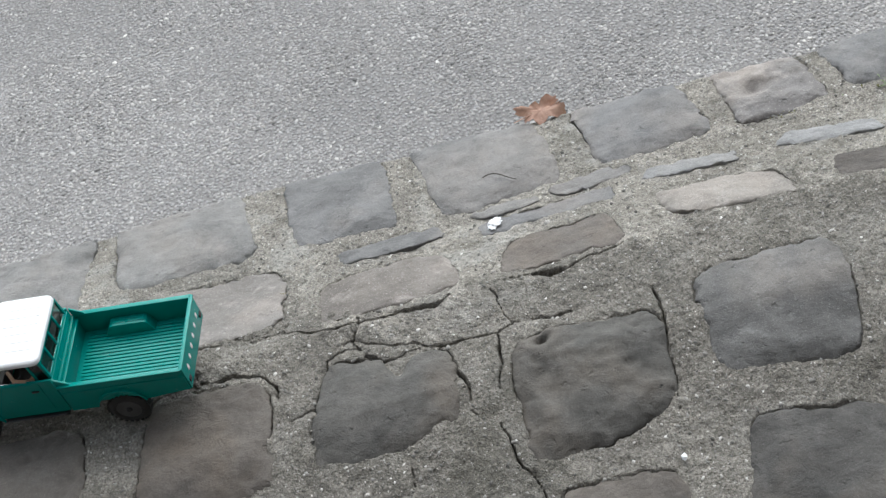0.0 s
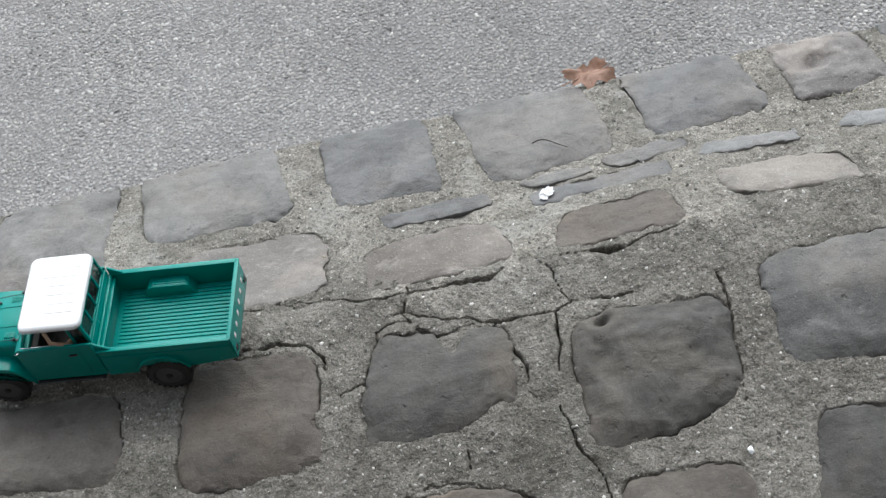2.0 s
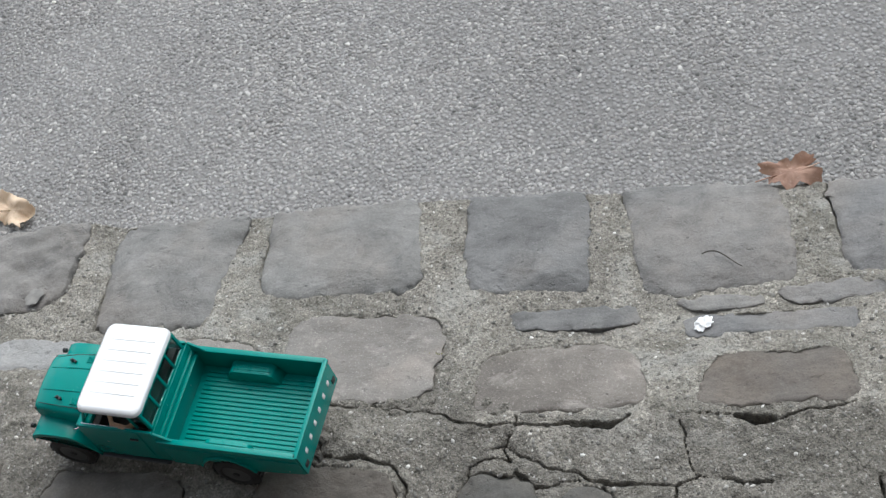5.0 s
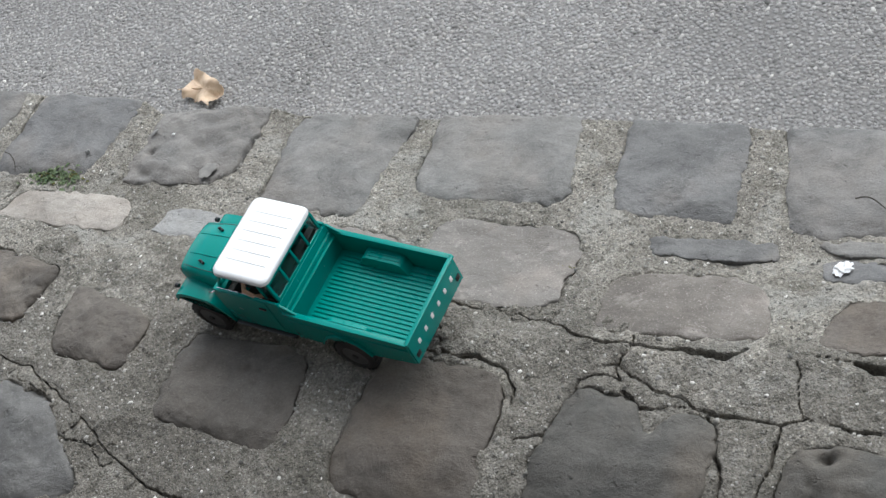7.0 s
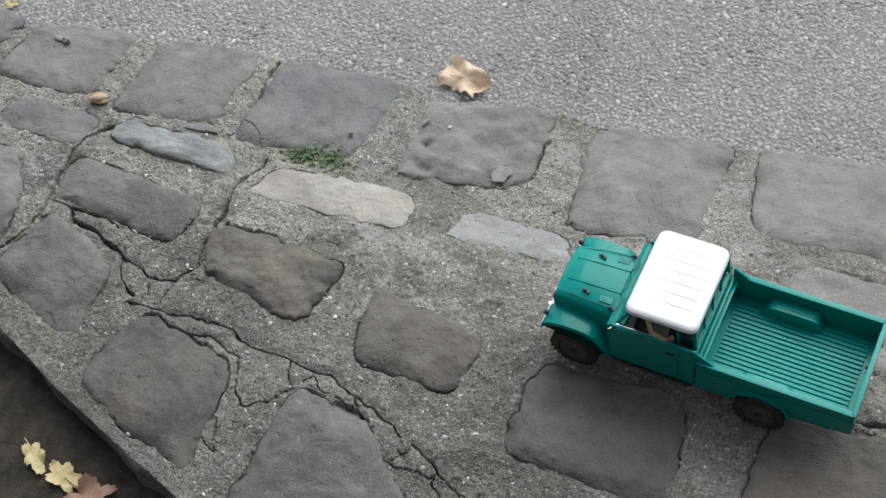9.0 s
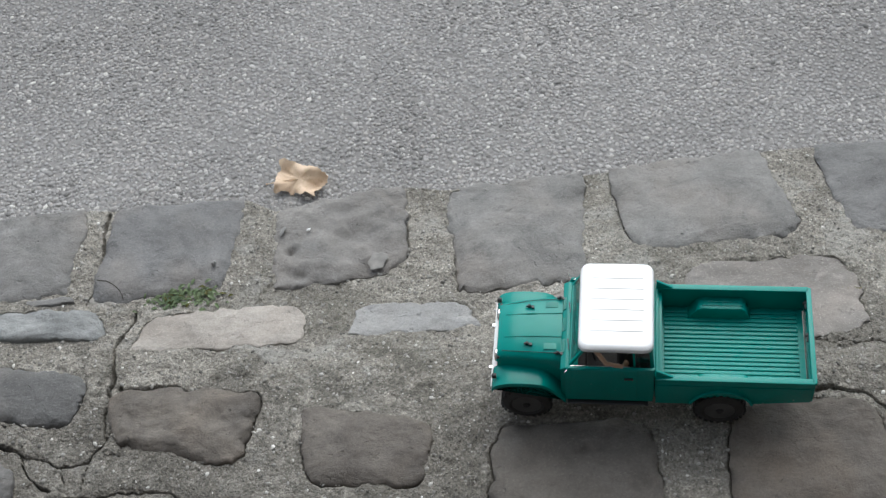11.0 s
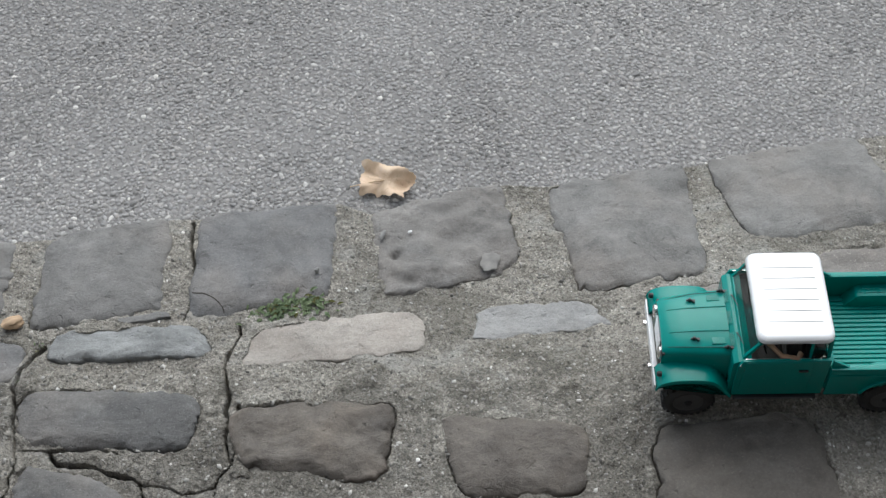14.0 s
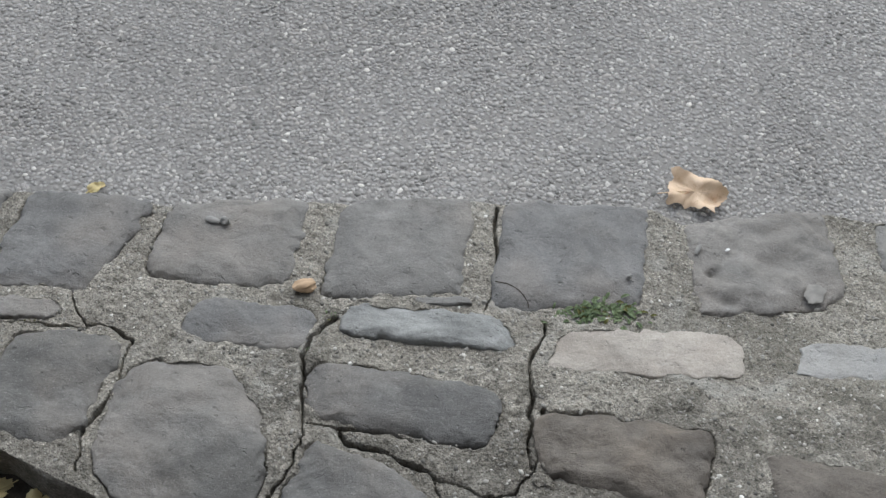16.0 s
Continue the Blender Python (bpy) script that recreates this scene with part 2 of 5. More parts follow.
def part(name, bm, material, parent=None, label="", smooth=True):
    """Links a bmesh as one mesh object under a thing or a part."""
    bmesh.ops.recalc_face_normals(bm, faces=bm.faces[:])
    mesh = bpy.data.meshes.new(name)
    bm.to_mesh(mesh)
    bm.free()
    if smooth:
        mesh.shade_smooth()
        mesh.set_sharp_from_angle(angle=radians(38))
    return link(name, mesh, material, parent, label)


def box(x0, x1, y0, y1, z0, z1, bevel=0.0015, bm=None, taper=0.0):
    bm = bm or bmesh.new()
    made = bmesh.ops.create_cube(bm, size=1.0)["verts"]
    for v in made:
        up = v.co.z > 0
        sx, sy = (1 - taper, 1 - taper) if up else (1, 1)
        v.co = Vector(((x0 + x1) / 2 + v.co.x * sx * (x1 - x0), (y0 + y1) / 2 + v.co.y * sy * (y1 - y0), z1 if up else z0))
    if bevel:
        edges = list({e for v in made for e in v.link_edges})
        bmesh.ops.bevel(bm, geom=edges, offset=bevel, segments=2, profile=0.6, affect="EDGES")
    return bm


def prism(outline, y0, y1, bevel=0.0015, bm=None, swap=False):
    """A side outline of (x, z) drawn across from y0 to y1; swap: of (y, z) drawn from x = y0 to y1."""
    bm = bm or bmesh.new()
    at = (lambda a, b, c: (c, a, b)) if swap else (lambda a, b, c: (a, c, b))
    rows = [[bm.verts.new(at(a, b, y)) for a, b in outline] for y in (y0, y1)]
    faces = [bm.faces.new(rows[0]), bm.faces.new(rows[1][::-1])]
    k = len(outline)
    for i in range(k):
        faces.append(bm.faces.new((rows[0][i], rows[1][i], rows[1][(i + 1) % k], rows[0][(i + 1) % k])))
    bmesh.ops.recalc_face_normals(bm, faces=faces)
    if bevel:
        edges = list({e for f in faces for e in f.edges})
        bmesh.ops.bevel(bm, geom=edges, offset=bevel, segments=2, profile=0.6, affect="EDGES")
    return bm


def turned(profile, centre, axis="Y", steps=28, bm=None):
    """A profile of (along, radius) turned round an axis through centre."""
    bm = bm or bmesh.new()
    rings = []
    for along, radius in profile:
        ring = []
        for i in range(steps):
            a = 2 * math.pi * i / steps
            u, v = radius * math.cos(a), radius * math.sin(a)
            co = {"Y": (u, along, v), "X": (along, u, v), "Z": (u, v, along)}[axis]
            ring.append(bm.verts.new(Vector(co) + Vector(centre)))
        rings.append(ring)
    for r, s in zip(rings, rings[1:]):
        for i in range(steps):
            bm.faces.new((r[i], r[(i + 1) % steps], s[(i + 1) % steps], s[i]))
    bm.faces.new(rings[0])
    bm.faces.new(rings[-1][::-1])
    return bm


def tube(points, radius, steps=6, bm=None):
    """A thin round rod through the points, thinner towards its end."""
    bm = bm or bmesh.new()
    rings = []
    for i, p in enumerate(points):
        p = Vector(p)
        ahead = Vector(points[min(i + 1, len(points) - 1)]) - Vector(points[max(i - 1, 0)])
        side = ahead.cross(Vector((0.3, 0.2, 1))).normalized()
        up = side.cross(ahead).normalized()
        r = radius * (1 - 0.4 * i / len(points))
        rings.append([bm.verts.new(p + r * (math.cos(a) * side + math.sin(a) * up)) for a in (2 * math.pi * k / steps for k in range(steps))])
    for r, s in zip(rings, rings[1:]):
        for k in range(steps):
            bm.faces.new((r[k], r[(k + 1) % steps], s[(k + 1) % steps], s[k]))
    bm.faces.new(rings[0])
    bm.faces.new(rings[-1])
    return bm


def empty(name, m, label="", category="", group="", kind=""):
    ob = new(name)
    ob.matrix_world = m
    return tagged(ob, label, category, group, kind)


# ---- the lie of the land ----
def smooth_step(v):
    v = np.clip(v, 0, 1)
    return v * v * (3 - 2 * v)


def top(x, y):
    """Height of the paved strip: a gutter row by the road, a rising kerb row and a flat pavement; level at its far end."""
    right = np.interp(y, [-1.3, -0.8, -0.6, -0.43, -0.24, -0.12, 0.0, 0.3], [0.05, 0.084, 0.124, 0.12, 0.068, 0.054, 0.03, 0.03])
    left = np.interp(y, [-1.3, -0.5, -0.3, -0.18, 0.0, 0.2], [0.06, 0.075, 0.086, 0.078, 0.072, 0.066])
    return left + (right - left) * smooth_step((x + 1.4) / 0.6)


def front_edge(x):
    return np.interp(x, [-2.6, -1.92, -1.8, -1.6, -1.418, -1.197, -0.9, -0.5, 0.2, 1.4], [-0.1, -0.335, -0.4, -0.5, -0.61, -0.725, -0.87, -1.0, -1.12, -1.25])


TABLE = np.random.RandomState(7).rand(256, 256)


def value_noise(x, y):
    ix, iy = np.floor(x).astype(int), np.floor(y).astype(int)
    fx, fy = smooth_step(x - ix), smooth_step(y - iy)
    a, b = TABLE[ix & 255, iy & 255], TABLE[(ix + 1) & 255, iy & 255]
    c, d = TABLE[ix & 255, (iy + 1) & 255], TABLE[(ix + 1) & 255, (iy + 1) & 255]
    return (a + (b - a) * fx) * (1 - fy) + (c + (d - c) * fx) * fy - 0.5


def fbm(x, y, scale, octaves=4, seed=0.0):
    out, gain = 0.0, 1.0
    for k in range(octaves):
        out = out + gain * value_noise(x * scale + 17.3 * k + seed, y * scale - 9.1 * k + 2 * seed)
        scale, gain = scale * 2.03, gain * 0.5
    return out


def grid_mesh(name, x, y, z, keep=None):
    """A mesh from three equal arrays of rows and columns; keep tells which of its cells are wanted."""
    rows, cols = x.shape
    mesh = bpy.data.meshes.new(name)
    a = (np.arange(rows - 1)[:, None] * cols + np.arange(cols - 1)[None]).ravel()
    faces = np.stack([a, a + 1, a + cols + 1, a + cols], 1)
    co = np.stack([x, y, z], -1).reshape(-1, 3).astype(np.float32)
    if keep is not None:
        faces = faces[keep.ravel()]
        used = np.unique(faces)
        co = co[used]
        faces = np.searchsorted(used, faces)
    mesh.vertices.add(len(co))
    mesh.vertices.foreach_set("co", co.ravel())
    mesh.loops.add(faces.size)
    mesh.loops.foreach_set("vertex_index", faces.ravel().astype(np.int32))
    mesh.polygons.add(len(faces))
    mesh.polygons.foreach_set("loop_start", (np.arange(len(faces)) * 4).astype(np.int32))
    mesh.update(calc_edges=True)
    mesh.shade_smooth()
    return mesh


def distance(x, y, points, closed=False):
    """Distance from each place to a line through the points."""
    best = np.full(x.shape, 9.0)
    pts = list(points) + ([points[0]] if closed else [])
    for (ax, ay), (bx, by) in zip(pts, pts[1:]):
        dx, dy = bx - ax, by - ay
        k = np.clip(((x - ax) * dx + (y - ay) * dy) / (dx * dx + dy * dy + 1e-12), 0, 1)
        best = np.minimum(best, np.hypot(x - ax - k * dx, y - ay - k * dy))
    return best


# ---- the setts: four corners each, from the far side round by the right ----
SETTS = []


def sett(name, tone, far_left, far_right, near_right, near_left, **shape):
    shape.setdefault("round", 0.055 if name == "gutter_stone" else 0.11)
    shape.setdefault("proud", 0.25 if name == "kerb_stone" else 1.0)
    SETTS.append((name, tone, (far_left, far_right, near_right, near_left), shape))


# gutter row beside the asphalt
sett("gutter_stone", "grey", (1.12, -0.09), (1.3, -0.1), (1.3, -0.25), (1.12, -0.24))
sett("gutter_stone", "grey", (0.91, -0.062), (1.08, -0.08), (1.07, -0.22), (0.895, -0.205))
sett("gutter_stone", "grey", (0.722, -0.062), (0.875, -0.055), (0.862, -0.198), (0.74, -0.192))
sett("gutter_stone", "pale", (0.537, -0.042), (0.688, -0.06), (0.71, -0.2), (0.55, -0.204), bowl=(0.598, -0.123, 0.026, 0.02), pits=((0.581, -0.067, 0.02, 0.008),), tint=(0.66, 0.67, 0.69), rugged=0.012)
sett("gutter_stone", "grey", (0.289, -0.023), (0.482, -0.04), (0.507, -0.198), (0.31, -0.205))
sett("gutter_stone", "grey", (0.003, -0.004), (0.229, -0.019), (0.252, -0.206), (0.039, -0.218))
sett("gutter_stone", "grey", (-0.233, 0.009), (-0.046, 0.001), (-0.031, -0.199), (-0.214, -0.188))
sett("gutter_stone", "grey", (-0.547, 0.017), (-0.298, 0.014), (-0.284, -0.176), (-0.53, -0.164))
sett("gutter_stone", "grey", (-0.794, 0.018), (-0.578, 0.018), (-0.606, -0.204), (-0.796, -0.2), pits=((-0.701, -0.056, 0.006, 0.004),))
sett("gutter_stone", "grey", (-1.056, 0.012), (-0.85, 0.036), (-0.866, -0.14), (-1.062, -0.158), lump=0.006, rugged=0.013, tint=(1.03, 1.0, 0.98), pits=((-1.035, -0.086, 0.009, 0.012), (-1.045, -0.13, 0.02, 0.008), (-1.02, -0.14, 0.012, 0.007)))
sett("gutter_stone", "grey", (-1.303, 0.036), (-1.1, 0.036), (-1.13, -0.15), (-1.335, -0.148))
sett("gutter_stone", "grey", (-1.518, 0.04), (-1.339, 0.042), (-1.367, -0.126), (-1.553, -0.12))
sett("gutter_stone", "grey", (-1.75, 0.044), (-1.555, 0.046), (-1.592, -0.106), (-1.778, -0.086), round=0.09)
sett("gutter_stone", "grey", (-1.93, 0.072), (-1.768, 0.05), (-1.843, -0.108), (-1.985, -0.084), round=0.09)
sett("gutter_stone", "grey", (-2.12, 0.08), (-1.96, 0.074), (-2.02, -0.08), (-2.15, -0.06))
# rising kerb row of narrow stones
sett("kerb_stone", "blue", (0.79, -0.28), (0.95, -0.31), (0.94, -0.37), (0.78, -0.35))
sett("kerb_stone", "blue", (0.603, -0.256), (0.737, -0.29), (0.745, -0.328), (0.576, -0.29))
sett("kerb_stone", "brown", (0.646, -0.35), (0.78, -0.385), (0.77, -0.46), (0.63, -0.415), flat=0.6)
sett("kerb_stone", "blue", (0.372, -0.24), (0.519, -0.268), (0.517, -0.298), (0.367, -0.276))
sett("kerb_stone", "pale", (0.36, -0.316), (0.559, -0.335), (0.577, -0.425), (0.385, -0.389), tint=0.68)
sett("kerb_stone", "grey", (0.085, -0.254), (0.315, -0.26), (0.32, -0.302), (0.094, -0.297), flat=0.5, tint=1.05)
sett("kerb_stone", "brown", (0.128, -0.326), (0.294, -0.331), (0.312, -0.421), (0.098, -0.415), tint=1.3)
sett("kerb_stone", "pale", (-0.178, -0.295), (0.025, -0.296), (0.056, -0.41), (-0.192, -0.41), tint=(0.52, 0.505, 0.49), round=0.15)
sett("kerb_stone", "grey", (-0.158, -0.226), (0.028, -0.228), (0.034, -0.27), (-0.14, -0.262), flat=0.5, tint=0.95)
sett("kerb_stone", "pale", (-0.465, -0.198), (-0.235, -0.22), (-0.245, -0.378), (-0.488, -0.362), tint=(0.53, 0.535, 0.55))
sett("kerb_stone", "pale", (-0.68, -0.221), (-0.512, -0.246), (-0.515, -0.319), (-0.73, -0.32), tint=0.72)
sett("kerb_stone", "blue", (-0.935, -0.202), (-0.79, -0.212), (-0.763, -0.275), (-0.965, -0.258), tint=1.25)
sett("kerb_stone", "pale", (-1.243, -0.179), (-1.018, -0.186), (-1.02, -0.261), (-1.276, -0.243))
sett("kerb_stone", "blue", (-1.5, -0.126), (-1.308, -0.16), (-1.3, -0.219), (-1.53, -0.176), tint=(0.98, 1.01, 1.01), rugged=0.012, lump=0.006)
sett("kerb_stone", "grey", (-1.704, -0.112), (-1.543, -0.142), (-1.572, -0.212), (-1.735, -0.176), round=0.17)
sett("kerb_stone", "grey", (-1.975, -0.105), (-1.87, -0.118), (-1.88, -0.15), (-1.99, -0.14))
# thin broken pieces between the gutter and the kerb row
sett("kerb_stone", "grey", (0.07, -0.224), (0.198, -0.226), (0.199, -0.25), (0.101, -0.254), round=0.2, tint=0.98, lump=0.002)
sett("kerb_stone", "grey", (0.208, -0.215), (0.348, -0.214), (0.36, -0.245), (0.235, -0.255), round=0.2, tint=1.04, lump=0.002)
sett("kerb_stone", "grey", (-1.433, -0.126), (-1.356, -0.129), (-1.354, -0.142), (-1.42, -0.141), round=0.25, tint=1.05, lump=0.002)
# pavement setts
sett("paving_stone", "grey", (0.372, -0.515), (0.596, -0.52), (0.566, -0.72), (0.358, -0.695), tint=0.6)
sett("paving_stone", "dark", (0.09, -0.541), (0.316, -0.565), (0.296, -0.728), (0.073, -0.755), lump=0.005, tint=0.9, rugged=0.016,
     pits=((0.136, -0.565, 0.0095, 0.022), (0.12, -0.6, 0.006, 0.006), (0.27, -0.585, 0.008, 0.007), (0.25, -0.64, 0.014, 0.006)))
sett("paving_stone", "dark", (-0.186, -0.489), (0.011, -0.53), (-0.007, -0.684), (-0.231, -0.667), notch=((0.15, 0.42, 0.2), (0.75, 0.32, 0.3)), tint=0.92)
sett("paving_stone", "brown", (-0.465, -0.468), (-0.273, -0.481), (-0.282, -0.679), (-0.497, -0.668))
sett("paving_stone", "brown", (-0.766, -0.452), (-0.562, -0.469), (-0.572, -0.635), (-0.792, -0.595), tint=(0.93, 0.95, 0.97), lump=0.004,
     pits=((-0.657, -0.511, 0.009, 0.008), (-0.637, -0.515, 0.008, 0.005), (-0.665, -0.5, 0.004, 0.003)))
sett("paving_stone", "brown", (-1.029, -0.366), (-0.846, -0.432), (-0.866, -0.53), (-1.019, -0.497), tint=1.15)
sett("paving_stone", "brown", (-1.289, -0.298), (-1.07, -0.337), (-1.11, -0.452), (-1.288, -0.392), tint=1.12, lump=0.005, rugged=0.012)
sett("paving_stone", "grey", (-1.562, -0.218), (-1.32, -0.268), (-1.345, -0.352), (-1.562, -0.303), tint=0.68)
sett("paving_stone", "grey", (-1.788, -0.2), (-1.62, -0.228), (-1.606, -0.45), (-1.835, -0.39), lump=0.006, tint=0.8, round=0.24)
sett("paving_stone", "grey", (-1.935, -0.158), (-1.778, -0.176), (-1.84, -0.34), (-1.955, -0.312), tint=0.66, round=0.16)
sett("paving_stone", "grey", (-2.1, -0.12), (-1.965, -0.15), (-1.985, -0.26), (-2.1, -0.2))
sett("paving_stone", "grey", (0.65, -0.56), (0.85, -0.59), (0.83, -0.77), (0.62, -0.74))
sett("paving_stone", "dark", (0.379, -0.761), (0.562, -0.79), (0.535, -0.96), (0.325, -0.92), tint=0.85)
sett("paving_stone", "brown", (0.095, -0.79), (0.275, -0.8), (0.27, -0.99), (0.07, -0.96))
sett("paving_stone", "brown", (-0.2, -0.742), (-0.03, -0.765), (-0.02, -0.94), (-0.22, -0.93))
sett("paving_stone", "grey", (-0.49, -0.73), (-0.27, -0.735), (-0.27, -0.92), (-0.5, -0.91))
sett("paving_stone", "dark", (-0.75, -0.71), (-0.56, -0.715), (-0.56, -0.89), (-0.72, -0.86))
sett("paving_stone", "grey", (-1.08, -0.548), (-0.973, -0.575), (-0.86, -0.72), (-1.14, -0.745), tint=0.72, lump=0.005)
sett("paving_stone", "brown", (-1.35, -0.462), (-1.178, -0.525), (-1.19, -0.705), (-1.41, -0.593), lump=0.004, tint=1.1)
sett("paving_stone", "grey", (-1.556, -0.325), (-1.415, -0.4), (-1.44, -0.535), (-1.61, -0.448), lump=0.004, tint=0.75)

# the asphalt meets the far sides of the gutter stones
BORDER = sorted(p for name, _, quad, _ in SETTS if name == "gutter_stone" for p in quad[:2])


def road_edge(x):
    return np.interp(x, [p[0] for p in BORDER], [p[1] for p in BORDER])


# long cracks through the mortar
CRACKS = [
    (0.9, [(-1.565, -0.305), (-1.498, -0.317), (-1.442, -0.335)]),
    (1.3, [(-1.52, -0.319), (-1.514, -0.335), (-1.467, -0.352), (-1.436, -0.368), (-1.409, -0.382), (-1.36, -0.405), (-1.317, -0.407), (-1.295, -0.388), (-1.3, -0.363), (-1.294, -0.3),
           (-1.29, -0.24), (-1.262, -0.17)]),
    (0.9, [(-1.278, -0.3), (-1.28, -0.321), (-1.289, -0.364), (-1.295, -0.388)]),
    (0.9, [(-1.414, -0.381), (-1.406, -0.411), (-1.387, -0.435), (-1.371, -0.442)]),
    (0.9, [(-1.352, -0.408), (-1.347, -0.438)]),
    (0.9, [(-1.317, -0.41), (-1.326, -0.445)]),
    (1.3, [(-1.53, -0.149), (-1.551, -0.176), (-1.571, -0.211), (-1.569, -0.301), (-1.568, -0.338), (-1.602, -0.396), (-1.625, -0.445), (-1.65, -0.48)]),
    (1.2, [(-1.38, -0.45), (-1.3, -0.46), (-1.261, -0.466), (-1.213, -0.469), (-1.159, -0.5), (-1.11, -0.509), (-1.062, -0.525), (-1.036, -0.521), (-1.001, -0.555), (-0.962, -0.565),
           (-0.916, -0.596), (-0.855, -0.634), (-0.818, -0.656), (-0.753, -0.689), (-0.65, -0.71)]),
    (1.0, [(-1.32, -0.478), (-1.254, -0.489), (-1.221, -0.493), (-1.183, -0.512), (-1.163, -0.564), (-1.143, -0.585), (-1.114, -0.581), (-1.095, -0.556), (-1.107, -0.511)]),
    (0.9, [(-1.081, -0.543), (-1.063, -0.53), (-1.028, -0.556), (-0.99, -0.576), (-0.965, -0.589), (-0.947, -0.624), (-0.922, -0.631), (-0.891, -0.646), (-0.864, -0.648), (-0.855, -0.634)]),
    (0.8, [(-0.998, -0.557), (-0.965, -0.589)]),
    (0.7, [(-0.925, -0.627), (-0.904, -0.606)]),
    (1.0, [(-0.858, -0.64), (-0.858, -0.656), (-0.842, -0.669), (-0.821, -0.665), (-0.818, -0.656)]),
    (0.7, [(-1.195, -0.642), (-1.166, -0.654), (-1.174, -0.613)]),
    (1.0, [(-0.441, -0.363), (-0.416, -0.391), (-0.387, -0.426), (-0.38, -0.455), (-0.351, -0.461), (-0.319, -0.46), (-0.291, -0.474), (-0.269, -0.503), (-0.26, -0.524)]),
    (1.1, [(-0.478, -0.36), (-0.404, -0.368), (-0.344, -0.376), (-0.296, -0.385), (-0.225, -0.401), (-0.195, -0.414), (-0.174, -0.42)]),
    (0.9, [(-0.465, -0.469), (-0.441, -0.455), (-0.383, -0.457)]),
    (1.2, [(-0.129, -0.41), (-0.129, -0.44), (-0.138, -0.459), (-0.125, -0.482)]),
    (1.2, [(-0.125, -0.482), (-0.158, -0.474), (-0.18, -0.484), (-0.19, -0.513), (-0.2, -0.565), (-0.218, -0.569), (-0.239, -0.576)]),
    (0.5, [(0.008, -0.642), (0.043, -0.656)]),
    (0.75, [(-0.137, -0.455), (-0.088, -0.489), (-0.035, -0.511), (-0.002, -0.514), (0.040, -0.516), (0.072, -0.528), (0.106, -0.513), (0.141, -0.515), (0.196, -0.524)]),
    (0.8, [(0.085, -0.430), (0.090, -0.473), (0.101, -0.513)]),
    (0.9, [(-0.012, -0.518), (0.004, -0.552), (0.014, -0.597), (0.010, -0.624)]),
    (0.75, [(0.072, -0.528), (0.071, -0.585), (0.062, -0.618)]),
    (0.6, [(-0.126, -0.498), (-0.094, -0.517), (-0.039, -0.518)]),
    (2.2, [(-0.174, -0.420), (-0.141, -0.425), (-0.100, -0.429), (-0.050, -0.428), (-0.005, -0.434), (0.025, -0.418)]),
    (0.8, [(-0.150, -0.462), (-0.135, -0.454), (-0.130, -0.435)]),
    (0.9, [(0.053, -0.666), (0.055, -0.729), (0.073, -0.761), (0.081, -0.791), (0.09, -0.84)]),
    (0.8, [(-0.19, -0.747), (-0.148, -0.737), (-0.085, -0.748), (-0.057, -0.771), (-0.022, -0.781), (-0.001, -0.8)]),
    (0.7, [(-0.091, -0.726), (-0.084, -0.695)]),
    (1.2, [(-1.333, -0.145), (-1.317, -0.1), (-1.312, -0.02), (-1.307, 0.02)]),
    (1.1, [(-1.957, -0.087), (-1.862, -0.103), (-1.843, -0.152), (-1.795, -0.17), (-1.777, -0.184), (-1.797, -0.256), (-1.825, -0.311), (-1.83, -0.36)]),
    (0.8, [(-1.95, -0.15), (-1.906, -0.155), (-1.842, -0.155)]),
    (0.8, [(0.313, -0.524), (0.316, -0.569), (0.299, -0.629), (0.303, -0.676), (0.295, -0.725)]),
    (2.1, [(0.156, -0.432), (0.178, -0.44), (0.2, -0.436)]),
    (0.5, [(0.1, -0.42), (0.2, -0.44), (0.31, -0.425)]),
]


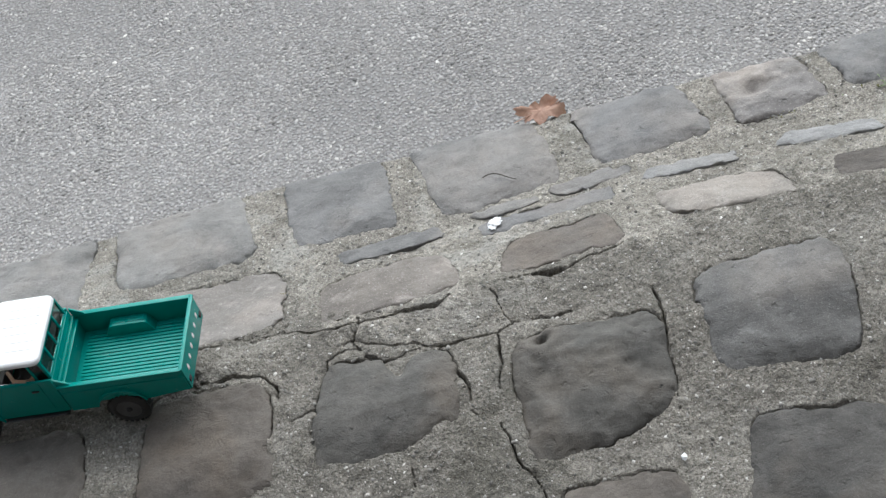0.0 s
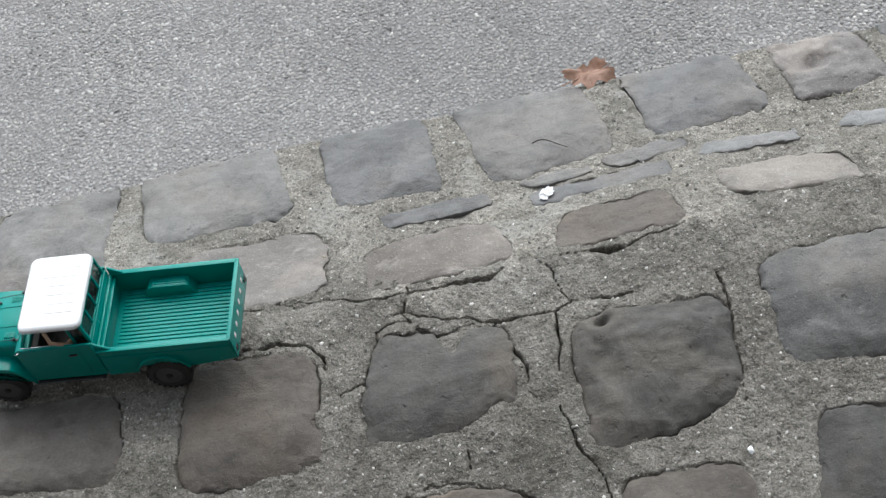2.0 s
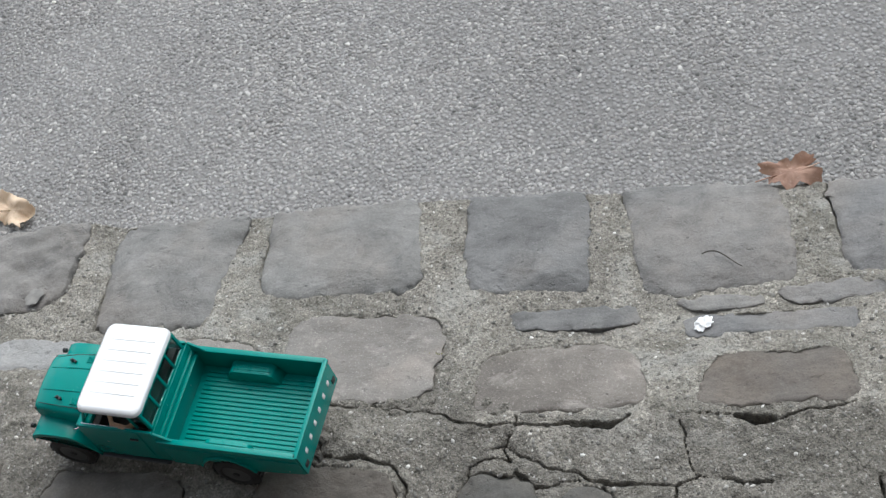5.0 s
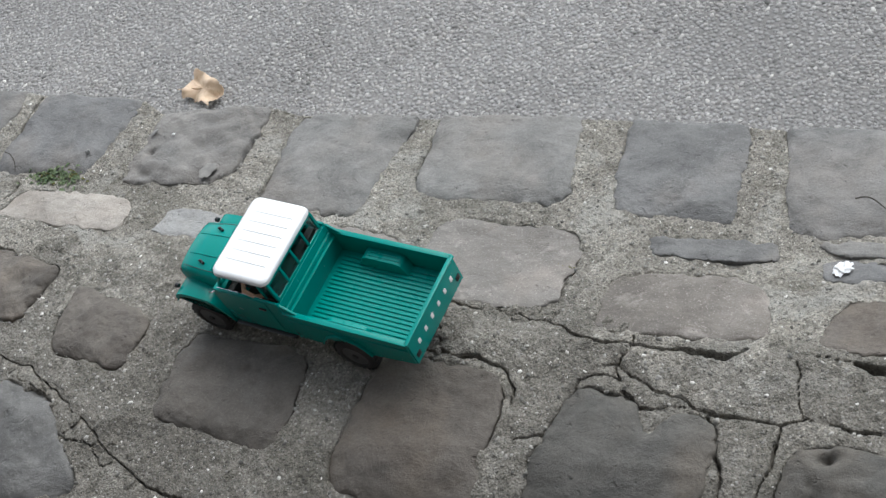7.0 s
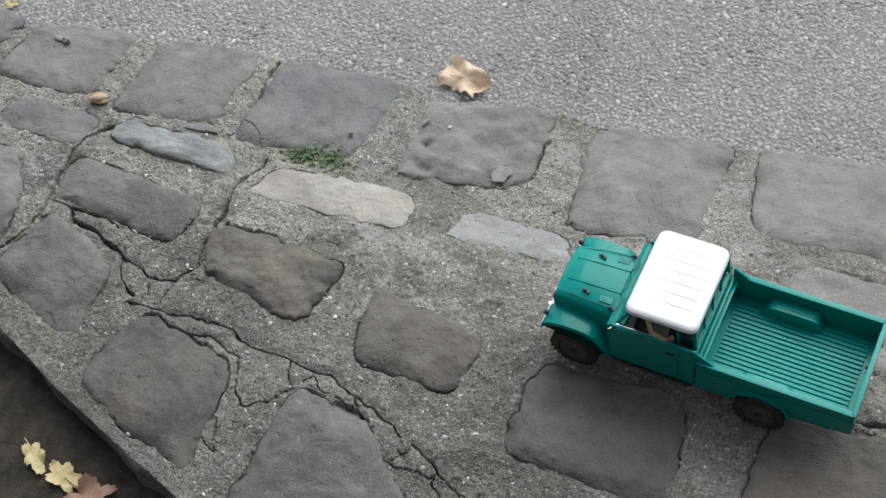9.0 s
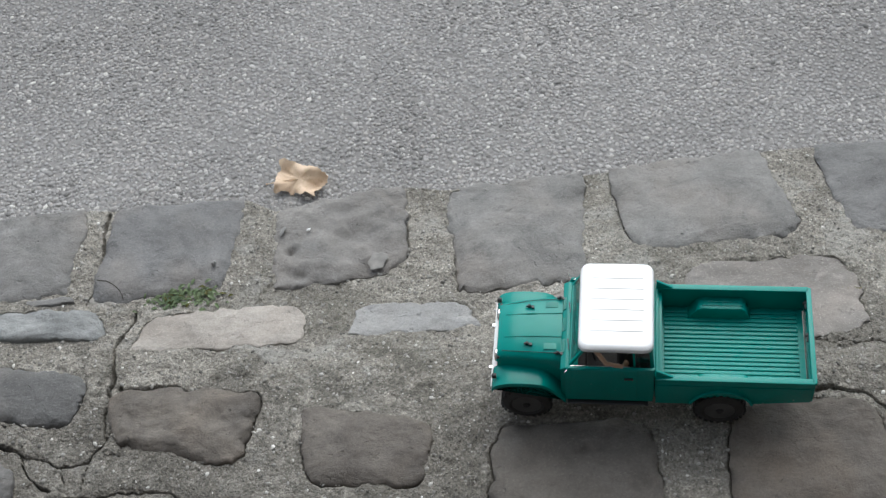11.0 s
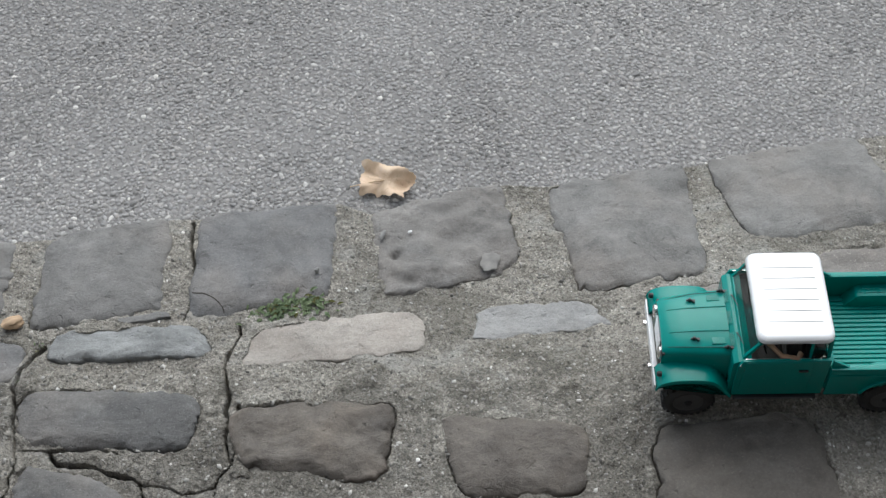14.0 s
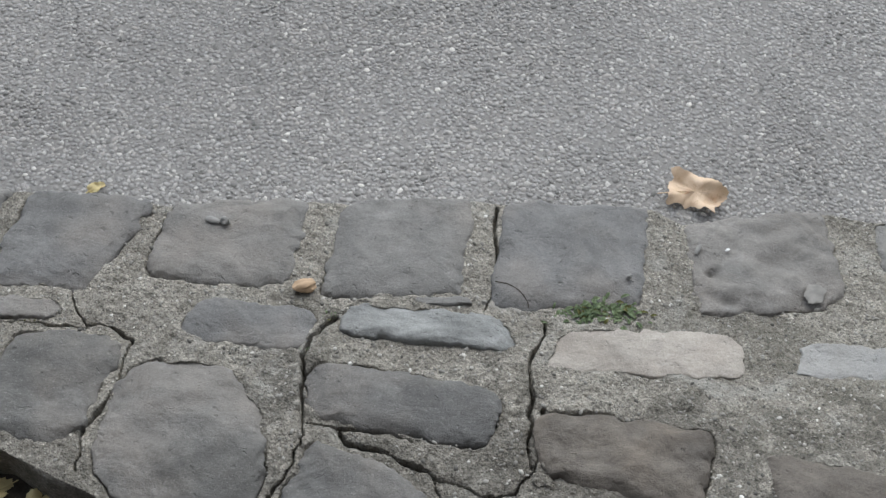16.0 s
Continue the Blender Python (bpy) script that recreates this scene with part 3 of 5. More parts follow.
def build_sett(index, quad, shape):
    """One worn sett: a four-sided block with rounded corners, a nearly flat top and chipped sides; also gives its outline."""
    n = 60
    g = np.linspace(-1, 1, n)
    gu, gv = np.meshgrid(g, g)
    # finer towards the border, round at the corners
    gu, gv = np.sin(gu * math.pi / 2) * 0.7 + gu * 0.3, np.sin(gv * math.pi / 2) * 0.7 + gv * 0.3
    pull = shape["round"]
    power = 6 if pull < 0.15 else 4
    u, v = gu * (1 - pull * abs(gv) ** power), gv * (1 - pull * abs(gu) ** power)
    (n0, d0, w0), (n1, d1, w1) = shape.get("notch", ((0, 0, 1), (0, 0, 1)))
    v = v - np.clip(v, 0, 1) * d0 * np.exp(-(((u - n0) / w0) ** 2)) - np.clip(v, -1, 0) * d1 * np.exp(-(((u - n1) / w1) ** 2))
    a, b = (u + 1) / 2, (v + 1) / 2
    fl, fr, nr, nl = [np.array(c) for c in quad]
    p = (fl[:, None, None] * (1 - a) + fr[:, None, None] * a) * b + (nl[:, None, None] * (1 - a) + nr[:, None, None] * a) * (1 - b)
    x, y = p
    rim = np.maximum(abs(gu), abs(gv))
    wave = min(1.0, 6 * math.hypot(*(fl - nl))) * (0.7 if pull < 0.1 else 1.0)
    x, y = (x + (0.0055 * wave * fbm(x, y, 15, 2, index) + 0.0075 * fbm(x, y, 60, 4, index + 3)) * rim,
            y + (0.0055 * wave * fbm(x, y, 15, 2, index + 40.5) + 0.0075 * fbm(x, y, 60, 4, index + 33)) * rim)
    # the border is chipped back in places
    chip = smooth_step(2.5 * fbm(x, y, 24, 3, index + 60) - 0.1)
    fall = np.clip((rim - 0.93) / 0.07, 0, 1)
    flat = shape.get("flat", 1.0)
    lump = shape.get("lump", 0.003)
    cushion = np.clip((rim - 0.45) / 0.55, 0, 1) ** 2.2 + 0.8 * np.clip((-gv - 0.55) / 0.45, 0, 1) ** 2
    proud = shape["proud"]
    z = top(x, y) + 0.0016 * flat + proud * (0.003 - 0.0044 * cushion * (1 + 0.5 * fbm(x, y, 11, 2, index + 80))) - 0.0022 * fall**2 - 0.0045 * chip * np.clip((rim - 0.8) / 0.2, 0, 1) ** 2 + 0.001 * (1 - rim**2)
    z = z + lump * 2.0 * fbm(x, y, 13, 4, index * 3.1) + 0.002 * fbm(x, y, 60, 3, index)
    z = z + shape.get("rugged", 0.0) * (0.35 - abs(fbm(x, y, 14, 5, index + 11))) * (1 - rim**6)
    for bx, by, r, deep in (*shape.get("pits", ()), *((shape["bowl"],) if "bowl" in shape else ())):
        z = z - deep * np.exp(-((((x - bx) ** 2 + ((y - by) * 1.3) ** 2)) / r**2))
    line = np.concatenate([np.stack([x, y], -1)[k] for k in ((0, slice(None, -1)), (slice(None, -1), -1), (-1, slice(None, 0, -1)), (slice(None, 0, -1), 0))])
    # sides going down into the bed
    x = np.pad(x, 1, mode="edge")
    y = np.pad(y, 1, mode="edge")
    z = np.pad(z, 1, mode="edge")
    border = np.ones_like(z, bool)
    border[1:-1, 1:-1] = False
    z[border] -= 0.045
    mesh = grid_mesh("sett", x, y, z)
    mesh.set_sharp_from_angle(angle=radians(50))
    return mesh, line


STONES = [build_sett(index, quad, shape) for index, (_, _, quad, shape) in enumerate(SETTS)]


def signed(x, y, line):
    """Distance from each place to a closed line, negative inside."""
    pts = line[::2]
    inside = np.zeros(x.shape, bool)
    for (ax, ay), (bx, by) in zip(pts, np.roll(pts, -1, 0)):
        crosses = ((ay > y) != (by > y)) & (x < (bx - ax) * (y - ay) / (by - ay + 1e-12) + ax)
        inside ^= crosses
    return distance(x, y, [tuple(q) for q in pts], closed=True) * np.where(inside, -1, 1)


def mortar_height(x, y):
    return top(x, y) - 0.0012 + 0.006 * fbm(x, y, 9, 3) + 0.0034 * fbm(x, y, 38, 3, 5) + 0.0024 * fbm(x, y, 120, 3, 9)


def build_mortar():
    """The bed of mortar that fills the joints: one sheet, cracked, with a gap along many of the stones."""
    u = np.concatenate([[-120, -30, -9, -4, -3, -2.5], np.linspace(-2.2, 1.15, 2000), [1.5, 2.2, 4, 9, 30, 120]])
    v = np.linspace(0, 1, 600)
    x = np.repeat(u[None], len(v), 0)
    y = front_edge(x) + (road_edge(x) - 0.006 - front_edge(x)) * v[:, None]
    z = mortar_height(x, y)
    wx, wy = x + 0.012 * fbm(x, y, 26, 4, 3), y + 0.012 * fbm(x, y, 26, 4, 6)
    for width, line in CRACKS:
        near = np.where((x > min(p[0] for p in line) - 0.03) & (x < max(p[0] for p in line) + 0.03) & (y > min(p[1] for p in line) - 0.03) & (y < max(p[1] for p in line) + 0.03))
        d = distance(wx[near], wy[near], line)
        wide = width * (0.0006 + 0.0015 * smooth_step(0.3 + 2.2 * fbm(x[near], y[near], 18, 2, 8)))
        z[near] -= 0.024 * np.exp(-((d / wide) ** 4)) + 0.003 * np.exp(-((d / 0.007) ** 2)) * smooth_step(0.2 + 3 * fbm(x[near], y[near], 25, 2, 12))
    keep = np.ones(x.shape, bool)
    for (kind, _, _, shape), (_, line) in zip(SETTS, STONES):
        gap = 0.15 if shape.get("flat", 1) < 1 else 0.35 if kind == "kerb_stone" else 1.0
        lo, hi = line.min(0) - 0.03, line.max(0) + 0.03
        near = np.where((x > lo[0]) & (x < hi[0]) & (y > lo[1]) & (y < hi[1]))
        px, py = x[near], y[near]
        d = signed(px, py, line)
        open_joint = smooth_step(0.18 + 2.4 * fbm(px, py, 13, 3, 4))
        z[near] -= 0.01 * gap * open_joint * np.exp(-((np.clip(d, 0, 1) / 0.002) ** 2)) * (d > -0.004) + 0.02 * (d <= -0.004)
        keep[near] &= d > -0.012
    # the sheet turns down at both borders
    x = np.concatenate([x[:1], x[:1], x, x[-1:]])
    wob = 0.012 * fbm(u, u * 0, 14, 3, 2)
    y = np.concatenate([y[:1] - 0.004 + wob, y[:1] - 0.002 + wob, y, y[-1:] + 0.003])
    z = np.concatenate([z[:1] * 0 - 0.05, z[:1] - 0.014, z, z[-1:] * 0 - 0.02])
    keep = np.concatenate([keep[:1], keep[:1], keep, keep[-1:]])
    keep = keep[:-1, :-1] | keep[1:, 1:] | keep[:-1, 1:] | keep[1:, :-1]
    mesh = grid_mesh("pavement", x, y, z, keep)
    # paler concrete between the gutter stones, older dirtier mortar beyond; its colour also holds the dimmer light
    # there
    mid_x, mid_y = (x[:-1, :-1] + x[1:, 1:]) / 2, (y[:-1, :-1] + y[1:, 1:]) / 2
    pale = mid_y > road_edge(mid_x) - 0.36 + 0.18 * fbm(mid_x, mid_y, 9, 4, 15) + 0.12 * fbm(mid_x, mid_y, 70, 4, 19)
    mesh.polygons.foreach_set("material_index", pale[keep].astype(np.int32))
    return mesh


pavement = tagged(link("pavement", build_mortar(), MORTAR), "cracked grey mortar bed of an old sett-paved street edge", "pavement", kind="structure")
pavement.data.materials.append(CONCRETE)
for (sett_name, tone, _, shape), (mesh, _) in zip(SETTS, STONES):
    ob = link(sett_name, mesh, STONE[tone], pavement)
    tint = shape.get("tint", 1.0)
    ob.color = (*(tint if isinstance(tint, tuple) else (tint,) * 3), 1)

# a corner of one gutter stone has split off along a hairline crack
split = STONES[10][0]
skin = BVHTree.FromPolygons([v.co for v in split.vertices], [p.vertices[:] for p in split.polygons])
crack_line = [skin.ray_cast(Vector((x, y, 1.0)), Vector((0, 0, -1)))[0] for x, y in ((-1.322, -0.103), (-1.315, -0.106), (-1.308, -0.108), (-1.3, -0.114), (-1.293, -0.12), (-1.287, -0.128), (-1.283, -0.136), (-1.282, -0.143))]
part("hairline_crack", tube([tuple(p) for p in crack_line if p], 0.0009, 5), SOIL, pavement)


# ---- road ----
def build_road():
    """One sheet from the kerb to the horizon, finer near the kerb."""
    near = [0, 0.02, 0.06, 0.15, 0.3, 0.5, 0.8, 1.3, 2.5, 6, 20, 120]
    u = np.concatenate([[-120, -30, -10, -4, -3], np.linspace(-2.6, 1.4, 81), [2, 4, 10, 30, 120]])
    x = np.repeat(u[None], len(near), 0)
    y = road_edge(x) - 0.03 + np.array(near)[:, None]
    z = 0.006 * fbm(x, y, 2.1, 2) - 0.002
    return grid_mesh("road", x, y, z)


road = tagged(link("road", build_road(), ASPHALT), "worn grey asphalt road with exposed stone chippings", "road", kind="structure")


def packed(rng, x0, x1, y0, y1, count, radius):
    """Discs of many sizes, the large ones first, none deep inside another: their places and radii."""
    r = np.sort(radius)[::-1]
    px, py = rng.uniform(x0, x1, count), rng.uniform(y0, y1, count)
    cell = 2.0 * r[0]
    bins, keep = {}, []
    for i in range(count):
        x, y, q = px[i], py[i], r[i]
        cx, cy = int(x / cell), int(y / cell)
        if all((x - px[k]) ** 2 + (y - py[k]) ** 2 > (0.86 * (q + r[k])) ** 2
               for a in (cx - 1, cx, cx + 1) for b in (cy - 1, cy, cy + 1) for k in bins.get((a, b), ())):
            bins.setdefault((cx, cy), []).append(i)
            keep.append(i)
    return px[keep], py[keep], r[keep]


def build_chippings():
    """Flat-topped stones of many sizes set in the asphalt, each with five sides."""
    rng = np.random.RandomState(3)
    x, y, r = packed(rng, -2.25, 1.15, -0.1, 0.88, 270000, np.clip(0.0027 * np.exp(rng.normal(0, 0.27, 270000)), 0.0015, 0.0058))
    keep = (y > road_edge(x) - 0.014 + 0.014 * fbm(x, y, 12, 2, 7)) & (y < 0.36 + 0.5 * np.clip(1.0 - abs(x + 0.45) * 0.1, 0, 1)) & (rng.rand(len(x)) > 0.03)
    x, y, r = x[keep], y[keep], r[keep] * 1.12
    k = len(x)
    turn, long = rng.uniform(0, 6.28, k), rng.uniform(0.72, 1.35, k)
    base = 0.006 * fbm(x, y, 2.1, 2) - 0.002
    # in some patches the stones stand out of the binder, elsewhere they are worn level with it
    worn = smooth_step(0.45 + 1.5 * fbm(x, y, 7, 3, 3))
    high = rng.uniform(-0.0005, 0.0009, k) * (0.35 + 0.9 * worn) + 0.0004 * worn
    tx, ty = rng.normal(0, 0.1, k) * (0.35 + worn), rng.normal(0, 0.1, k) * (0.35 + worn)
    corner = np.arange(5) * 2 * math.pi / 5
    co = np.empty((k, 10, 3), np.float32)
    for ring, wide in enumerate((1.08, 0.84)):
        rad = r[:, None] * wide * rng.uniform(0.74, 1.2, (k, 5))
        lx, ly = rad * np.cos(corner) * long[:, None], rad * np.sin(corner) / long[:, None]
        ox = lx * np.cos(turn)[:, None] - ly * np.sin(turn)[:, None]
        oy = lx * np.sin(turn)[:, None] + ly * np.cos(turn)[:, None]
        zz = base[:, None] + 0 * ox + (-0.0011 if ring == 0 else high[:, None] + tx[:, None] * ox + ty[:, None] * oy)
        co[:, ring * 5 : ring * 5 + 5] = np.stack([x[:, None] + ox, y[:, None] + oy, zz], -1)
    side = [(i, (i + 1) % 5, 5 + (i + 1) % 5, 5 + i) for i in range(5)]
    loops = np.array([i for f in side for i in f] + [5, 6, 7, 8, 9])
    starts = np.array([0, 4, 8, 12, 16, 20])
    mesh = bpy.data.meshes.new("road_chippings")
    mesh.vertices.add(k * 10)
    mesh.vertices.foreach_set("co", co.ravel())
    mesh.loops.add(k * 25)
    mesh.loops.foreach_set("vertex_index", (loops[None] + 10 * np.arange(k)[:, None]).ravel().astype(np.int32))
    mesh.polygons.add(k * 6)
    mesh.polygons.foreach_set("loop_start", (starts[None] + 25 * np.arange(k)[:, None]).ravel().astype(np.int32))
    mesh.update(calc_edges=True)
    return mesh


tagged(link("road_chippings", build_chippings(), CHIPS), "small grey stone chippings exposed in the asphalt", "gravel", kind="stuff")


def build_ground():
    near = [0, 0.03, 0.08, 0.2, 0.5, 1.2, 4, 20, 120]
    u = np.concatenate([[-120, -30, -10, -4, -3], np.linspace(-2.6, 1.4, 161), [2, 4, 10, 30, 120]])
    x = np.repeat(u[None], len(near), 0)
    y = front_edge(x) + 0.03 - np.array(near)[:, None]
    z = 0.012 + 0.02 * fbm(x, y, 9, 3)
    return grid_mesh("ground", x, y, z)


tagged(link("ground", build_ground(), SOIL), "dark damp soil below the edge of the pavement", "ground", kind="structure")


def build_light_block_wall():
    """An unseen plain wall, added to close the street and block light behind the camera, with a plinth."""
    bm = box(-14, 14, -2.5, -2.2, 0.0, 9.0, 0.02)
    box(-14, 14, -2.2, -2.16, 0.0, 0.6, 0.01, bm=bm)
    return bm


# Kept dark so the added wall throws little light back on the near sides.
LIGHT_BLOCK = Mat("dark_grey_light_block", rough=0.9)
LIGHT_BLOCK.colour(LIGHT_BLOCK.ramp(LIGHT_BLOCK.noise(2.5, 6, 0.65), (0.3, (0.06, 0.055, 0.05)), (0.7, (0.11, 0.102, 0.094))))
LIGHT_BLOCK.bump(LIGHT_BLOCK.noise(90, 4, 0.7), 0.5, 0.003)
tagged(part("wall_street", build_light_block_wall(), LIGHT_BLOCK.m), "unseen plain dark grey wall added behind the camera to block light", "wall", kind="structure")


# ---- the model pickup ----
def slab(path, thick):
    """An outline that follows a path of (x, z) and comes back lower by thick."""
    return list(path) + [(x, z - thick) for x, z in reversed(path)]


def wheel(parent, x, side):
    """A treaded tyre with its rim, hub and nuts; the outer face looks to the given side."""
    out, r, w = 0.064 * side, 0.032, 0.02
    grown = lambda profile: [(d, q * 1.067) for d, q in profile]  # noqa: E731
    y = lambda d: -side * d  # noqa: E731
    tyre_bm = turned(grown([(y(0.0025), 0.0175), (y(0.0), 0.021), (y(0.001), 0.026), (y(0.004), 0.0292), (y(0.01), 0.03), (y(0.016), 0.0292),
                      (y(0.0195), 0.026), (y(w), 0.02), (y(0.017), 0.0175)]), (x, out, r), steps=36)
    for i in range(24):
        a = 2 * math.pi * i / 24
        for k, off in ((0.0055, 0.0), (0.0135, 0.13)):
            m = Matrix.Translation((x, out + y(k), r)) @ Matrix.Rotation(a + off, 4, "Y") @ Matrix.Translation((0, 0, r))
            bmesh.ops.create_cube(tyre_bm, size=1, matrix=m @ Matrix.Diagonal((0.0042, 0.0068, 0.0024, 1)))
    t = part("wheel", turned([(y(0.003), 0.006), (y(0.019), 0.006)], (x, out, r), steps=12), BLACK, parent)
    part("tyre", tyre_bm, RUBBER, t, "dusty black treaded rubber tyre")
    part("rim", turned(grown([(y(0.0015), 0.018), (y(0.0045), 0.0165), (y(0.0062), 0.0125), (y(0.0042), 0.0105), (y(0.0036), 0.0075), (y(0.0062), 0.0068), (y(0.008), 0.0178)]),
                       (x, out, r), steps=28), RIM, t)
    hub_bm = turned([(y(-0.0005), 0.0038), (y(0.0008), 0.0052), (y(0.006), 0.0056)], (x, out, r), steps=14)
    for i in range(6):
        a = math.pi * i / 3
        turned([(y(0.0018), 0.001), (y(0.005), 0.001)], (x + 0.0088 * math.cos(a), out, r + 0.0088 * math.sin(a)), steps=6, bm=hub_bm)
    part("hub", hub_bm, BLACK, t)


def pickup(m):
    t = empty("model_pickup", m, "green scale-model pickup with a white ribbed roof on worn setts", "model truck")
    # running gear
    frame_bm = box(-0.098, 0.282, 0.018, 0.026, 0.034, 0.044)
    box(-0.098, 0.282, -0.026, -0.018, 0.034, 0.044, bm=frame_bm)
    for x in (-0.09, 0.06, 0.16, 0.275):
        box(x - 0.004, x + 0.004, -0.024, 0.024, 0.036, 0.043, bm=frame_bm)
    part("chassis", frame_bm, BLACK, t)
    for x in (0.0, 0.245):
        part("axle", turned([(-0.05, 0.0045), (-0.012, 0.0045), (-0.01, 0.009), (0.01, 0.009), (0.012, 0.0045), (0.05, 0.0045)], (x, 0, 0.032), steps=14), BLACK, t)
        for side in (1, -1):
            wheel(t, x, side)
    # cargo bed
    floor_bm = box(-0.106, 0.08, -0.0625, 0.0625, 0.055, 0.0608, 0.0)
    bed_floor = part("bed_floor", floor_bm, LIT_BED_GREEN, t, "ribbed green bed floor", smooth=False)
    for i in range(19):
        y = -0.0558 + 0.0062 * i
        part("floor_rib", box(-0.0985, 0.0705, y - 0.0023, y + 0.0023, 0.0604, 0.0628, 0.0009), LIT_BED_GREEN, bed_floor, smooth=False)
    for side in (1, -1):
        outline = [(-0.1085, 0.1), (0.0815, 0.1), (0.0815, 0.046), (0.04, 0.046)] + [(0.041 * math.cos(a), 0.0335 + 0.044 * math.sin(a)) for a in np.linspace(0.42, 2.72, 14)] + [(-0.04, 0.05), (-0.1085, 0.058)]
        y0, y1 = sorted((0.0625 * side, 0.066 * side))
        wall = part("bed_side", prism(outline, y0, y1, 0.0007), GREEN, t)
        y0, y1 = sorted((0.0605 * side, 0.0678 * side))
        part("rail", box(-0.1095, 0.0825, y0, y1, 0.0992, 0.1028, 0.001), GREEN, wall)
        y0, y1 = sorted((0.066 * side, 0.0672 * side))
        part("moulding", box(-0.108, 0.081, y0, y1, 0.0868, 0.0886, 0.0004), GREEN, wall)
        lip = [(q * math.cos(a), 0.0335 + (q + 0.003) * math.sin(a)) for q, turns in ((0.0435, (0.4, 2.74)), (0.0402, (2.74, 0.4))) for a in np.linspace(*turns, 14)]
        y0, y1 = sorted((0.065 * side, 0.0692 * side))
        part("wheel_arch", prism(lip, y0, y1, 0.0005), GREEN, wall)
        hump = [(-0.04, 0.06), (-0.032, 0.081), (-0.026, 0.084), (0.022, 0.084), (0.028, 0.082), (0.042, 0.06)]
        y0, y1 = sorted((0.0455 * side, 0.063 * side))
        box_part = part("wheel_box", prism(hump, y0, y1, 0.0022), LIT_BED_GREEN, t)
        for k in range(2):
            ridge = [(-0.03 + 0.004 * k, 0.083), (-0.027 + 0.004 * k, 0.0852), (0.022 - 0.002 * k, 0.0852), (0.0385 - 0.002 * k, 0.067), (0.037 - 0.002 * k, 0.066)]
            yy = (0.051 + 0.005 * k) * side
            part("ridge", prism(ridge, yy - 0.0011, yy + 0.0011, 0.0005), LIT_BED_GREEN, box_part)
        gusset = [(0.082, 0.1165), (0.082, 0.1), (0.058, 0.1), (0.0595, 0.1022)]
        y0, y1 = sorted((0.0615 * side, 0.0645 * side))
        part("gusset", prism(gusset, y0, y1, 0.0005), GREEN, t)
    front_bm = box(0.079, 0.083, -0.063, 0.063, 0.055, 0.1018, 0.001)
    box(0.0745, 0.079, -0.0605, 0.0605, 0.0925, 0.0955, 0.0008, bm=front_bm)
    part("bed_front_wall", front_bm, GREEN, t)
    gate = part("tailgate", box(-0.1115, -0.107, -0.0645, 0.0645, 0.057, 0.1005, 0.0012), GREEN, t)
    part("gate_rail", box(-0.1125, -0.1062, -0.0665, 0.0665, 0.0992, 0.1028, 0.001), GREEN, gate)
    for k in range(6):
        y = 0.045 - 0.018 * k
        part("white_bar", box(-0.1119, -0.1113, y - 0.0026, y + 0.0026, 0.0775, 0.0855, 0.0002), WHITE, gate, "plain white raised bar")
    for y in (-0.046, 0.0):
        latch_bm = turned([(-0.1075, 0.0022), (-0.1035, 0.0022), (-0.103, 0.0014)], (0, y - 0.006, 0.09), "X", 10)
        box(-0.1072, -0.105, y - 0.01, y + 0.002, 0.0888, 0.0912, 0.0005, bm=latch_bm)
        part("latch", latch_bm, BLACK, gate)
    for y in (-0.056, 0.056):
        part("tail_lamp", box(-0.1128, -0.111, y - 0.004, y + 0.004, 0.066, 0.0735, 0.0006), BLACK, gate)
    # cab
    part("cab_floor", box(0.086, 0.2, -0.06, 0.06, 0.044, 0.05), CABIN, t)
    for side in (1, -1):
        y0, y1 = sorted((0.061 * side, 0.0645 * side))
        body = [(0.0845, 0.118), (0.19, 0.118), (0.195, 0.106), (0.195, 0.046), (0.0845, 0.046)]
        panel = part("cab_side", prism(body, y0, y1, 0.001), GREEN, t)
        y2, y3 = sorted((0.0645 * side, 0.0656 * side))
        skin = [(0.105, 0.1165), (0.186, 0.1165), (0.188, 0.06), (0.18, 0.0495), (0.105, 0.0495)]
        door = part("door", prism(skin, y2, y3, 0.0008), GREEN, panel)
        part("door_handle", box(0.11, 0.121, min(y3 * 1.0, y3) if side > 0 else y2 - 0.002, y3 + 0.002 if side > 0 else y2, 0.0985, 0.1012, 0.0005), BLACK, door)
        y4, y5 = sorted((0.0535 * side, 0.0575 * side))
        for a, b, wide in (((0.1885, 0.112), (0.1695, 0.1485), 0.004), ((0.0865, 0.112), (0.0895, 0.1485), 0.0045), ((0.1085, 0.112), (0.1105, 0.1485), 0.003)):
            post = [(a[0] - wide / 2, a[1]), (a[0] + wide / 2, a[1]), (b[0] + wide / 2, b[1]), (b[0] - wide / 2, b[1])]
            part("pillar", prism(post, y4, y5, 0.0006), GREEN, panel)
        y6 = 0.0555 * side
        part("window_trim", box(0.11, 0.187, y6 - 0.0004 + 0.0055 * side, y6 + 0.0004 + 0.0055 * side, 0.1178, 0.1187, 0.0002), CHROME, panel)
        quarter = [(0.0895, 0.1135), (0.1065, 0.1135), (0.1085, 0.148), (0.0915, 0.148)]
        glass = part("quarter_window", prism(quarter, y6 - 0.0004, y6 + 0.0004, 0.0), GLASS, panel)
        glass.visible_shadow = False
        step = part("side_step", box(0.09, 0.192, min(0.05 * side, 0.067 * side), max(0.05 * side, 0.067 * side), 0.0395, 0.043, 0.001), BLACK, t)
        strip_y0, strip_y1 = sorted((0.0662 * side, 0.068 * side))
